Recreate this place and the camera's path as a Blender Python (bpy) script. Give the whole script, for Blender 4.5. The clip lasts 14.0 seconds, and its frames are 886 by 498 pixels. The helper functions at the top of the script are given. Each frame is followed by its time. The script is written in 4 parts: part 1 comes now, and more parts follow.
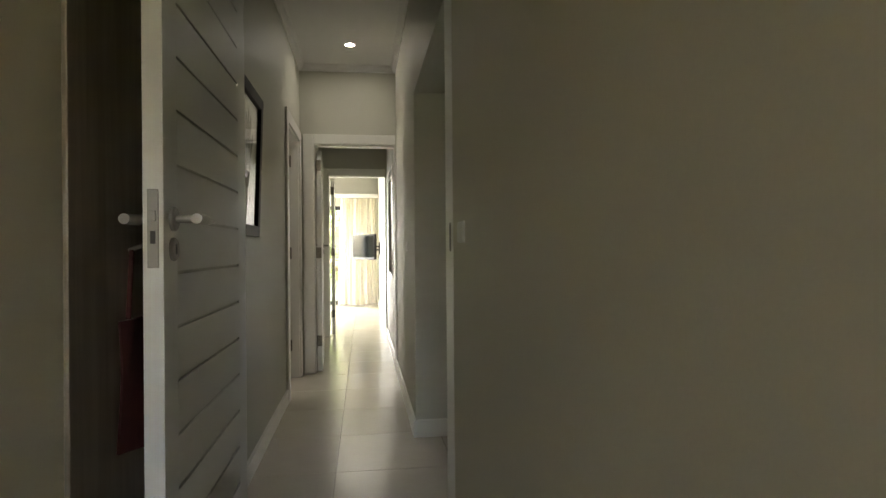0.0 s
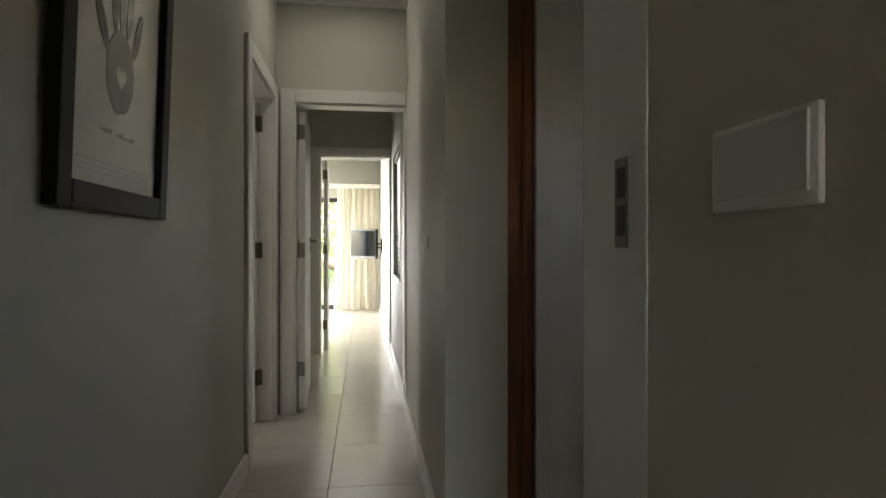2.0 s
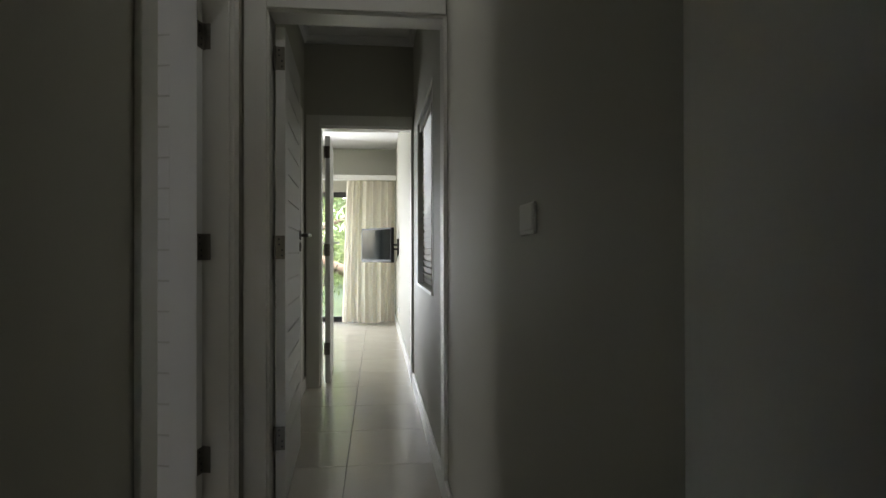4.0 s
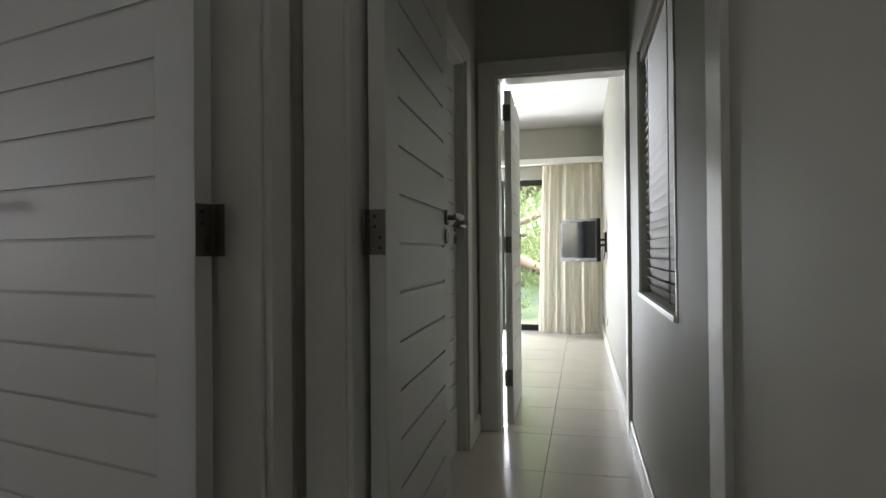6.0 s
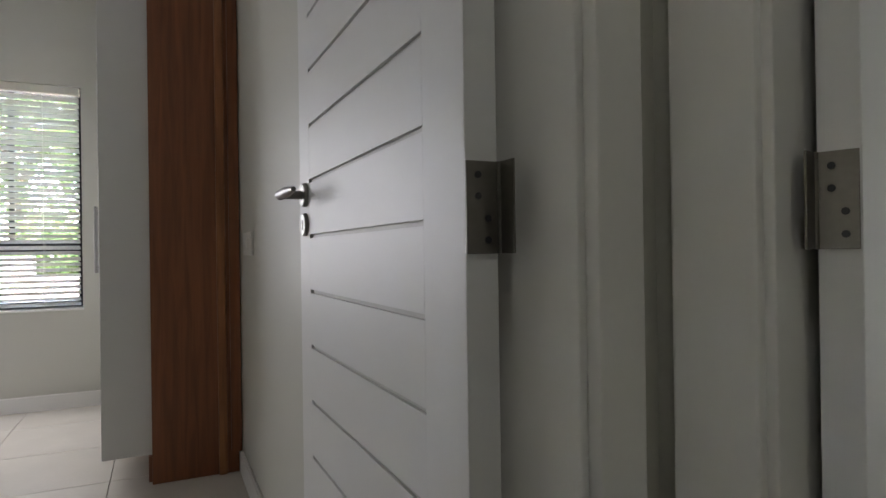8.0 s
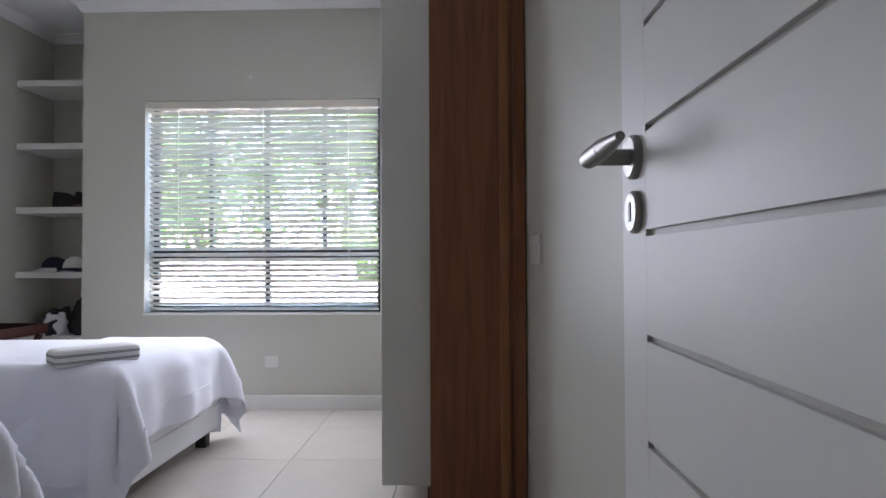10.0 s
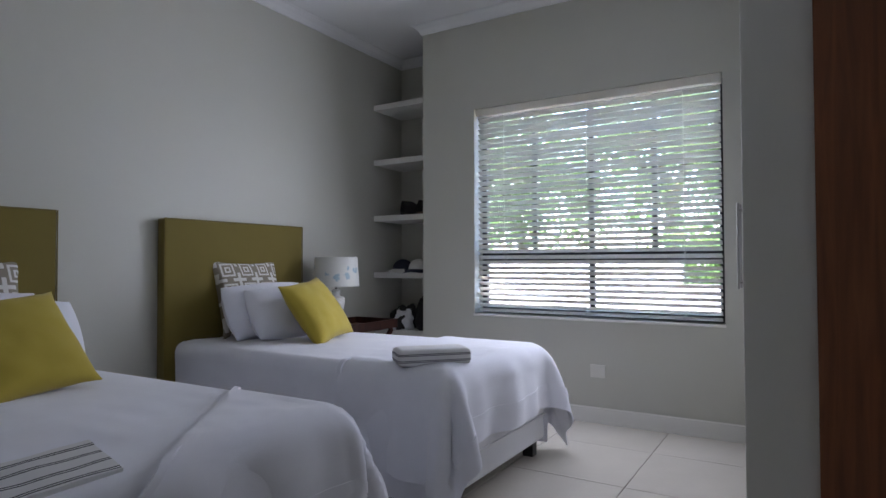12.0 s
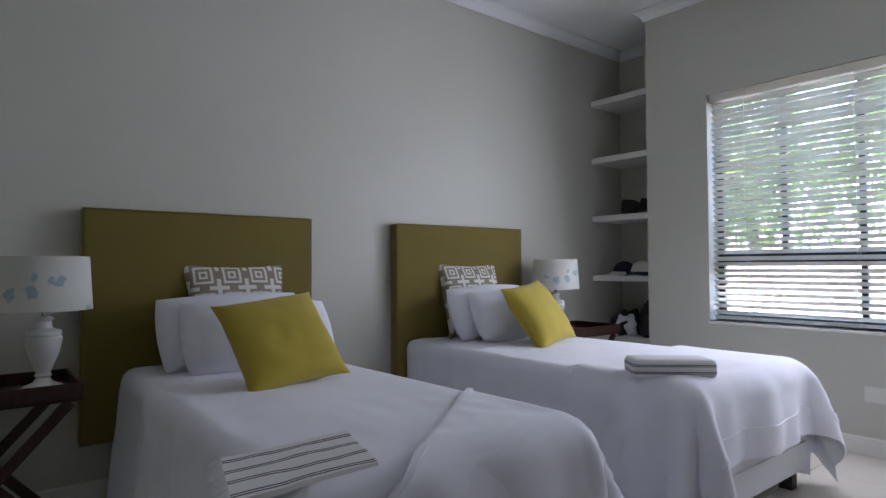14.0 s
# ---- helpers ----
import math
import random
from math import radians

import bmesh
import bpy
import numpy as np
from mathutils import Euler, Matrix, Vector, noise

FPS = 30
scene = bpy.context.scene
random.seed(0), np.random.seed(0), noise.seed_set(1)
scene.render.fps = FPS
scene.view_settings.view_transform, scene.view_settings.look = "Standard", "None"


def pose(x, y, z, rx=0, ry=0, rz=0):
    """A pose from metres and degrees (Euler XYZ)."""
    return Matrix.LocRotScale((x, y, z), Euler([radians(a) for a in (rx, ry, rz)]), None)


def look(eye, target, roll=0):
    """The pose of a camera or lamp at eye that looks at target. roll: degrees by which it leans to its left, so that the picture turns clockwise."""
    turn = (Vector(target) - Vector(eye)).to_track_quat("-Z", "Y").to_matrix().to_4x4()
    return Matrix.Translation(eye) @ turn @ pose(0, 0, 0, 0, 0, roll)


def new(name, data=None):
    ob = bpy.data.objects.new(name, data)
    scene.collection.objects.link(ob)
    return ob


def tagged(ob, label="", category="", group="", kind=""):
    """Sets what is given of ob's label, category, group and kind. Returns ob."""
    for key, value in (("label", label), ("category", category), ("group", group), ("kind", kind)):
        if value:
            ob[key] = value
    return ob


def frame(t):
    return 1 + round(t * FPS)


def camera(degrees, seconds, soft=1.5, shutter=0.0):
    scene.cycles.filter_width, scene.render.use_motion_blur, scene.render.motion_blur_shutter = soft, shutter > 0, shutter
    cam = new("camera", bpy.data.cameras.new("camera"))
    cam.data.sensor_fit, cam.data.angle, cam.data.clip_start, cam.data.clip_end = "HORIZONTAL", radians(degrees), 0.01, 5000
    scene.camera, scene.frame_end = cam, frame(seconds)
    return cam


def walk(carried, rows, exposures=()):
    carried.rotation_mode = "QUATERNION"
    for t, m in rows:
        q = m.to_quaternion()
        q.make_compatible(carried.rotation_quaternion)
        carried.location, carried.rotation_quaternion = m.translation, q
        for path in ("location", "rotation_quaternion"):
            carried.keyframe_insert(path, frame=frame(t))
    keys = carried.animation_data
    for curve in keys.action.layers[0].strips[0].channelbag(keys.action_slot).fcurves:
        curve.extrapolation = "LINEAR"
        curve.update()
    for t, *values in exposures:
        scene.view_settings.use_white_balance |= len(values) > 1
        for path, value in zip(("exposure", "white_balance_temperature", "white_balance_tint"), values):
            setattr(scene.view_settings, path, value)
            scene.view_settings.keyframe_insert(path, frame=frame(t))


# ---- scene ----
cam = camera(73.0, 14.0)
PATH = [
    (0.0, pose(0.146, -0.456, 1.116, 90.05, 0.45, -7.56)),
    (0.5, pose(0.155, -0.108, 1.112, 90.07, 0.39, -7.54)),
    (1.0, pose(0.169, 0.232, 1.109, 90.08, 0.24, -7.59)),
    (1.5, pose(0.183, 0.610, 1.112, 90.01, 0.01, -7.60)),
    (2.0, pose(0.163, 0.985, 1.109, 89.93, -0.05, -7.50)),
    (2.5, pose(0.157, 1.388, 1.095, 89.97, 0.08, -7.30)),
    (2.7, pose(0.163, 1.543, 1.088, 90.06, 0.12, -7.03)),
    (4.8, pose(0.143, 3.136, 1.065, 90.43, 0.02, -5.25)),
    (5.0, pose(0.160, 3.274, 1.062, 90.40, 0.23, -3.79)),
    (5.5, pose(0.194, 3.620, 1.055, 90.38, 0.43, 2.89)),
    (6.0, pose(0.183, 3.901, 1.047, 90.40, 0.51, 13.05)),
    (6.5, pose(0.125, 4.129, 1.044, 90.42, 0.46, 21.91)),
    (7.0, pose(0.074, 4.288, 1.043, 90.49, 0.44, 32.11)),
    (7.5, pose(0.030, 4.402, 1.043, 90.51, 0.51, 42.86)),
    (7.7, pose(0.006, 4.425, 1.048, 90.30, 0.67, 46.00)),
    (9.8, pose(-0.552, 4.680, 1.051, 91.22, 0.17, 74.43)),
    (10.0, pose(-0.603, 4.687, 1.053, 91.16, 0.26, 77.23)),
    (10.5, pose(-0.732, 4.670, 1.055, 91.19, 0.23, 84.61)),
    (11.0, pose(-0.837, 4.629, 1.058, 91.27, 0.18, 91.60)),
    (11.5, pose(-0.897, 4.620, 1.061, 91.33, 0.15, 99.30)),
    (12.0, pose(-0.927, 4.613, 1.065, 91.35, 0.14, 106.81)),
    (12.5, pose(-0.937, 4.600, 1.067, 91.36, 0.16, 112.01)),
    (13.0, pose(-0.956, 4.583, 1.066, 91.42, 0.20, 116.73)),
    (13.5, pose(-0.957, 4.552, 1.066, 91.52, 0.24, 121.60)),
    (14.0, pose(-0.967, 4.500, 1.065, 91.65, 0.25, 126.46)),
]

EXPOSURES = [(0.0, 5.7, 8600, 17), (1.0, 6.05, 8500, 17), (2.0, 5.35, 7800, 18), (2.7, 5.2, 7600, 17), (5.0, 3.75, 7100, 16), (5.6, 4.0, 7100, 17), (7.0, 5.2, 6900, 19), (7.6, 5.4, 6950, 19), (9.8, 5.5, 6350, 21), (10.9, 5.15, 6250, 21), (12.2, 4.82, 6150, 21), (14.0, 5.07, 6200, 21)]
walk(cam, PATH, EXPOSURES)

# ---------------------------------------------------------------- light
world = bpy.data.worlds.new("sky_world")
scene.world = world
world.use_nodes = True
wn = world.node_tree.nodes
sky = wn.new("ShaderNodeTexSky")
sky.sky_type, sky.sun_disc = "NISHITA", False
sky.sun_elevation, sky.sun_rotation = radians(63), radians(129)
sky.air_density, sky.dust_density, sky.ozone_density = 1.0, 2.5, 1.0
wn["Background"].inputs["Strength"].default_value = 0.12
world.node_tree.links.new(sky.outputs["Color"], wn["Background"].inputs["Color"])
sun = new("sun", bpy.data.lights.new("sun", "SUN"))
sun.data.energy, sun.data.angle, sun.data.color = 0.7, radians(12), (1.0, 0.95, 0.88)
sun.matrix_world = look((0, 0, 20), (-5.0, 4.0, 5.0))



def sky_window(name, m, w, h, watts, colour, spread=180):
    """Area lamp in a window's opening, for the sky's light."""
    a = new(name, bpy.data.lights.new(name, "AREA"))
    a.data.shape, a.data.size, a.data.size_y, a.data.energy, a.data.color = "RECTANGLE", w, h, watts, colour
    a.data.spread = radians(spread)
    a.matrix_world = m


sky_window("daylight_glass_door", pose(-1.45, 11.99, 1.03, 90, 0, 180), 1.2, 1.9, 7.2, (0.85, 0.97, 1.10))

# the second bedroom stands askew to the passage
BED = pose(-1.5085, -0.634, 0, 0, 0, -14.5)
sky_window("daylight_bedroom_window", BED @ pose(-4.63, 3.945, 1.40, 80, 0, -92), 1.62, 1.2, 0.9, (0.90, 0.98, 1.08))


# ---------------------------------------------------------------- materials
def material(name, colour, rough=0.5, metal=0.0, spread=0.06, scale=6.0, fine=90.0, bump=0.05, spec=0.5, sheen=0.0, coat=0.0, random_piece=0.0, depth=0.002):
    m = bpy.data.materials.new(name)
    m.use_nodes = True
    n, l = m.node_tree.nodes, m.node_tree.links
    b = n["Principled BSDF"]
    tc = n.new("ShaderNodeTexCoord")
    big, small = n.new("ShaderNodeTexNoise"), n.new("ShaderNodeTexNoise")
    big.inputs["Scale"].default_value, big.inputs["Detail"].default_value = scale, 5
    small.inputs["Scale"].default_value, small.inputs["Detail"].default_value = fine, 4
    for t in (big, small):
        l.new(tc.outputs["Object"], t.inputs["Vector"])
    ramp = n.new("ShaderNodeValToRGB")
    lo, hi = [max(0.0, c * (1 - spread)) for c in colour], [min(1.0, c * (1 + spread)) for c in colour]
    ramp.color_ramp.elements[0].position, ramp.color_ramp.elements[1].position = 0.3, 0.7
    ramp.color_ramp.elements[0].color, ramp.color_ramp.elements[1].color = (*lo, 1), (*hi, 1)
    mix = n.new("ShaderNodeMath")
    mix.operation, mix.inputs[1].default_value = "MULTIPLY_ADD", 0.35
    l.new(small.outputs["Fac"], mix.inputs[0])
    sc = n.new("ShaderNodeMath")
    sc.operation, sc.inputs[1].default_value = "MULTIPLY", 0.65
    l.new(big.outputs["Fac"], sc.inputs[0])
    l.new(sc.outputs[0], mix.inputs[2])
    l.new(mix.outputs[0], ramp.inputs["Fac"])
    out = ramp.outputs["Color"]
    if random_piece:
        info, hsv, mr = n.new("ShaderNodeObjectInfo"), n.new("ShaderNodeHueSaturation"), n.new("ShaderNodeMapRange")
        mr.inputs["To Min"].default_value, mr.inputs["To Max"].default_value = 1 - random_piece, 1 + random_piece
        l.new(info.outputs["Random"], mr.inputs["Value"])
        l.new(mr.outputs["Result"], hsv.inputs["Value"])
        l.new(out, hsv.inputs["Color"])
        out = hsv.outputs["Color"]
    l.new(out, b.inputs["Base Color"])
    rr = n.new("ShaderNodeMapRange")
    rr.inputs["To Min"].default_value, rr.inputs["To Max"].default_value = max(0.02, rough - 0.03), min(1, rough + 0.03)
    l.new(big.outputs["Fac"], rr.inputs["Value"])
    l.new(rr.outputs["Result"], b.inputs["Roughness"])
    b.inputs["Metallic"].default_value = metal
    b.inputs["Specular IOR Level"].default_value = spec
    b.inputs["Sheen Weight"].default_value = sheen
    b.inputs["Coat Weight"].default_value = coat
    if bump:
        bp = n.new("ShaderNodeBump")
        bp.inputs["Strength"].default_value, bp.inputs["Distance"].default_value = bump, depth
        l.new(small.outputs["Fac"], bp.inputs["Height"])
        l.new(bp.outputs["Normal"], b.inputs["Normal"])
    return m


def wood(name, dark, light, along="Z", rough=0.4, scale=9.0):
    m = material(name, dark, rough=rough)
    n, l = m.node_tree.nodes, m.node_tree.links
    b = n["Principled BSDF"]
    tc, mp, no, ramp = n.new("ShaderNodeTexCoord"), n.new("ShaderNodeMapping"), n.new("ShaderNodeTexNoise"), n.new("ShaderNodeValToRGB")
    mp.inputs["Scale"].default_value = [0.06 if a == along else 1.0 for a in "XYZ"]
    no.inputs["Scale"].default_value, no.inputs["Detail"].default_value, no.inputs["Distortion"].default_value = scale * 4, 7, 0.6
    ramp.color_ramp.elements[0].position, ramp.color_ramp.elements[1].position = 0.32, 0.72
    ramp.color_ramp.elements[0].color, ramp.color_ramp.elements[1].color = (*dark, 1), (*light, 1)
    l.new(tc.outputs["Object"], mp.inputs["Vector"])
    l.new(mp.outputs["Vector"], no.inputs["Vector"])
    l.new(no.outputs["Fac"], ramp.inputs["Fac"])
    l.new(ramp.outputs["Color"], b.inputs["Base Color"])
    return m


def glass(name, rough=0.0):
    m = bpy.data.materials.new(name)
    m.use_nodes = True
    b = m.node_tree.nodes["Principled BSDF"]
    b.inputs["Transmission Weight"].default_value, b.inputs["Roughness"].default_value = 1.0, rough
    b.inputs["IOR"].default_value, b.inputs["Base Color"].default_value = 1.45, (0.97, 0.99, 0.98, 1)
    return m


WALL = material("wall_paint", (0.51, 0.50, 0.43), rough=0.55, spec=0.14, spread=0.025, scale=1.3, fine=160, bump=0.12)
# beige tint carries the warm light of the near passage in the wall colour
WALL_NEAR = material("warm_light_wall_paint", (0.60, 0.56, 0.445), rough=0.55, spec=0.14, spread=0.03, scale=1.1, fine=160, bump=0.12)
WALL_BED = material("bedroom_wall_paint", (0.53, 0.522, 0.455), rough=0.5, spread=0.025, scale=1.3, fine=160, bump=0.12)
CEIL = material("ceiling_paint", (0.80, 0.80, 0.79), rough=0.7, spread=0.015, scale=1.0, fine=120, bump=0.06)
TRIM = material("trim_enamel", (0.74, 0.725, 0.675), rough=0.38, spread=0.015, scale=3, fine=80, bump=0)
DOOR = material("door_enamel", (0.68, 0.675, 0.65), rough=0.48, spread=0.015, scale=4, fine=110, bump=0)
# darker than DOOR: shade inside grooves and door gaps put into the colour
GROOVE_SHADE = material("groove_shade_paint", (0.55, 0.54, 0.50), rough=0.5, spread=0.05)
TILE = material("porcelain_tile", (0.57, 0.53, 0.46), rough=0.2, spread=0.035, scale=5, fine=60, bump=0.03, random_piece=0.02)
GROUT = material("grout", (0.34, 0.31, 0.26), rough=0.9, spread=0.1)
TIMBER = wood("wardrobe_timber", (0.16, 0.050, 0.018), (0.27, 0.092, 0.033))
# brighter copy of TIMBER, with the light on the bead in its colour
TIMBER_LIT = wood("wardrobe_timber_lit_bead", (0.22, 0.080, 0.026), (0.38, 0.15, 0.055))
MAHOGANY = wood("mahogany_stain", (0.018, 0.006, 0.004), (0.055, 0.016, 0.010), rough=0.3)
# dull brown that holds the recess's darkness behind the first door
RECESS_PANEL = wood("brown_recess_panel", (0.20, 0.165, 0.125), (0.30, 0.25, 0.19))
STEEL = material("brushed_steel", (0.29, 0.28, 0.265), rough=0.42, metal=1.0, spread=0.05, fine=200)
HINGE = material("worn_brass_steel", (0.22, 0.205, 0.18), rough=0.42, metal=1.0, spread=0.15)
BLACK = material("black_aluminium", (0.018, 0.018, 0.02), rough=0.45, spread=0.1)
BLACK_FRAME = material("black_picture_frame", (0.014, 0.014, 0.015), rough=0.5, spec=0.25, spread=0.15)
PLASTIC = material("white_plastic", (0.68, 0.665, 0.61), rough=0.45, spread=0.01, bump=0)
LINEN = material("white_linen", (0.82, 0.83, 0.90), rough=0.9, spread=0.03, scale=9, fine=420, bump=0.25, sheen=0.3)
BASE_CLOTH = material("bed_base_cloth", (0.76, 0.76, 0.78), rough=0.9, spread=0.03, fine=420, bump=0.25)
OLIVE = material("olive_upholstery", (0.165, 0.122, 0.016), rough=0.85, spread=0.06, scale=5, fine=500, bump=0.4, sheen=0.2)
MUSTARD = material("mustard_cushion_cloth", (0.47, 0.36, 0.035), rough=0.85, spread=0.06, scale=6, fine=500, bump=0.35, sheen=0.2)
CURTAIN = material("cream_curtain_cloth", (0.82, 0.80, 0.75), rough=0.9, spread=0.04, fine=350, bump=0.2)
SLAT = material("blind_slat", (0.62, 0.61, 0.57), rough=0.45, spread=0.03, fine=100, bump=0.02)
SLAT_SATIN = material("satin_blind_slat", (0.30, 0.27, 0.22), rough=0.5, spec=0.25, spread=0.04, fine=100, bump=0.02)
CERAMIC = material("white_ceramic", (0.78, 0.77, 0.74), rough=0.35, spread=0.04, scale=12)
PAPER = material("cream_paper", (0.70, 0.69, 0.64), rough=0.8, spread=0.02, bump=0.02)
INK = material("charcoal_ink", (0.018, 0.018, 0.019), rough=0.8, spread=0.35, scale=40)
PENCIL = material("grey_pencil", (0.28, 0.27, 0.25), rough=0.8, spread=0.2, scale=40)
SCREEN = material("black_screen", (0.006, 0.008, 0.009), rough=0.06, spec=0.5, spread=0.05, bump=0)
GREY_PLASTIC = material("black_plastic", (0.015, 0.015, 0.017), rough=0.4, spec=0.2, spread=0.05, bump=0)
NAVY = material("navy_cloth", (0.012, 0.016, 0.035), rough=0.9, spread=0.2, scale=20)
LIME = material("lime_cloth", (0.45, 0.50, 0.03), rough=0.8, spread=0.1, scale=20)
CHARCOAL = material("charcoal_cloth", (0.03, 0.028, 0.027), rough=0.9, spread=0.3, scale=20)
RED = material("dull_red_cloth", (0.06, 0.010, 0.009), rough=0.9, spread=0.2, scale=20)
BARK = material("bark", (0.12, 0.085, 0.06), rough=0.9, spread=0.35, scale=8, fine=40, bump=0.6, depth=0.01)
LEAF = material("leaf_green", (0.085, 0.17, 0.035), rough=0.55, spread=0.35, scale=1.5, fine=9, bump=0)
LEAF_PALE = material("leaf_pale_green", (0.17, 0.23, 0.10), rough=0.55, spread=0.3, scale=1.5, fine=9, bump=0)
GRASS = material("lawn", (0.085, 0.12, 0.05), rough=0.9, spread=0.3, scale=2, fine=60, bump=0.5)
PAVING = material("pale_paving", (0.32, 0.295, 0.265), rough=0.85, spread=0.1, scale=2, fine=40)
RENDER_WALL = material("pale_plaster", (0.42, 0.395, 0.37), rough=0.85, spread=0.08, scale=1.5, fine=40)
PANE = glass("window_glass")
for leaf_m in (LEAF, LEAF_PALE):
    nn, ll = leaf_m.node_tree.nodes, leaf_m.node_tree.links
    tr, mx = nn.new("ShaderNodeBsdfTranslucent"), nn.new("ShaderNodeMixShader")
    tr.inputs["Color"].default_value = (0.30, 0.38, 0.14, 1)
    mx.inputs["Fac"].default_value = 0.4
    ll.new(nn["Principled BSDF"].outputs[0], mx.inputs[1])
    ll.new(tr.outputs[0], mx.inputs[2])
    ll.new(mx.outputs[0], nn["Material Output"].inputs["Surface"])
for cloth_m, weight in ((CURTAIN, 0.72), (SLAT, 0.45)):
    nn, ll = cloth_m.node_tree.nodes, cloth_m.node_tree.links
    tr, mx = nn.new("ShaderNodeBsdfTranslucent"), nn.new("ShaderNodeMixShader")
    tr.inputs["Color"].default_value = (0.86, 0.82, 0.73, 1)
    mx.inputs["Fac"].default_value = weight
    ll.new(nn["Principled BSDF"].outputs[0], mx.inputs[1])
    ll.new(tr.outputs[0], mx.inputs[2])
    ll.new(mx.outputs[0], nn["Material Output"].inputs["Surface"])


def lamp_glow(name, strength, colour):
    m = bpy.data.materials.new(name)
    m.use_nodes = True
    b = m.node_tree.nodes["Principled BSDF"]
    b.inputs["Emission Color"].default_value, b.inputs["Emission Strength"].default_value = (*colour, 1), strength
    return m


GLOW = lamp_glow("downlight_glow", 8.0, (0.86, 0.95, 1.0))


# ---------------------------------------------------------------- mesh helpers
def box(bm, x0, x1, y0, y1, z0, z1):
    v = [bm.verts.new(p) for p in ((x0, y0, z0), (x1, y0, z0), (x1, y1, z0), (x0, y1, z0), (x0, y0, z1), (x1, y0, z1), (x1, y1, z1), (x0, y1, z1))]
    for f in ((3, 2, 1, 0), (4, 5, 6, 7), (0, 1, 5, 4), (1, 2, 6, 5), (2, 3, 7, 6), (3, 0, 4, 7)):
        bm.faces.new([v[i] for i in f])
    return v


def boxes(*rows):
    bm = bmesh.new()
    for r in rows:
        box(bm, *r)
    return bm


def soft_box(x0, x1, y0, y1, z0, z1, r=0.004, seg=2):
    bm = boxes((x0, x1, y0, y1, z0, z1))
    bmesh.ops.bevel(bm, geom=bm.edges[:], offset=r, segments=seg, affect="EDGES", profile=0.6)
    return bm


def tube(bm, a, b, r0, r1=None, seg=14, caps=True):
    a, b = Vector(a), Vector(b)
    r1 = r0 if r1 is None else r1
    q = (b - a).to_track_quat("Z", "Y")
    rings = []
    for p, r in ((a, r0), (b, r1)):
        rings.append([bm.verts.new(p + q @ Vector((r * math.cos(2 * math.pi * i / seg), r * math.sin(2 * math.pi * i / seg), 0))) for i in range(seg)])
    for i in range(seg):
        bm.faces.new((rings[0][i], rings[0][(i + 1) % seg], rings[1][(i + 1) % seg], rings[1][i]))
    if caps:
        bm.faces.new(rings[0][::-1])
        bm.faces.new(rings[1])
    return bm


def lathe(profile, seg=28, caps=True):
    bm = bmesh.new()
    rings = [[bm.verts.new((r * math.cos(2 * math.pi * i / seg), r * math.sin(2 * math.pi * i / seg), z)) for i in range(seg)] for r, z in profile]
    for a, b in zip(rings, rings[1:]):
        for i in range(seg):
            bm.faces.new((a[i], a[(i + 1) % seg], b[(i + 1) % seg], b[i]))
    if caps:
        bm.faces.new(rings[0][::-1])
        bm.faces.new(rings[-1])
    return bm


def grid_mesh(nu, nv, place):
    bm = bmesh.new()
    v = [[bm.verts.new(place(i / nu, j / nv)) for j in range(nv + 1)] for i in range(nu + 1)]
    for i in range(nu):
        for j in range(nv):
            bm.faces.new((v[i][j], v[i + 1][j], v[i + 1][j + 1], v[i][j + 1]))
    return bm


def thicken(bm, t):
    bmesh.ops.recalc_face_normals(bm, faces=bm.faces[:])
    bmesh.ops.solidify(bm, geom=bm.faces[:], thickness=t)
    return bm


def mesh_of(name, bm, mat, smooth=None):
    bmesh.ops.recalc_face_normals(bm, faces=bm.faces[:])
    me = bpy.data.meshes.new(name)
    bm.to_mesh(me)
    bm.free()
    me.materials.append(mat)
    if smooth:
        me.shade_smooth()
        me.set_sharp_from_angle(angle=radians(smooth))
    return me


def structure(name, bm, mat, m=None, label="", smooth=None):
    ob = new(name, mesh_of(name, bm, mat, smooth))
    if m is not None:
        ob.matrix_world = m
    return tagged(ob, label, name.split("_")[0], kind="structure")


def thing(name, m, label, category, group=""):
    ob = new(name)
    ob.empty_display_size = 0.1
    ob.matrix_world = m
    return tagged(ob, label, category, group)


def part(name, bm, mat, parent, label="", smooth=None, m=None):
    ob = new(name, mesh_of(name, bm, mat, smooth))
    ob.parent = parent
    if m is not None:
        ob.matrix_basis = m
    return tagged(ob, label)


# ---------------------------------------------------------------- the shell: passage, rooms, walls
H = 2.80
HEAD = 2.07
XL, XR = -0.42, 0.45
structure("floor_base", boxes((-6.5, 3.0, -3.2, 12.2, -0.25, -0.012)), GROUT, label="grey cement bed under the floor tiles")

structure("wall_near_west", boxes((-0.53, XL, -3.0, 1.58, 0, H + 0.2)), WALL_NEAR, label="wall of the dressing passage, beige tint holding the warm light")
structure("wall_near_east", boxes((XR, 0.68, -3.0, 1.60, 0, H + 0.2)), WALL_NEAR, label="wall of the dressing passage, beige tint holding the warm light")
left = boxes((-0.53, XL, 1.58, 4.125, 0, H + 0.2), (-0.53, XL, 4.125, 4.965, HEAD + 0.022, H + 0.2), (-0.53, XL, 4.965, 6.25, 0, H + 0.2),
             (-0.53, XL, 6.25, 7.03, HEAD, H + 0.2), (-0.53, XL, 7.03, 7.41, 0, H + 0.2))
structure("wall_passage_west", left, WALL, label="off-white painted plaster wall of the passage")
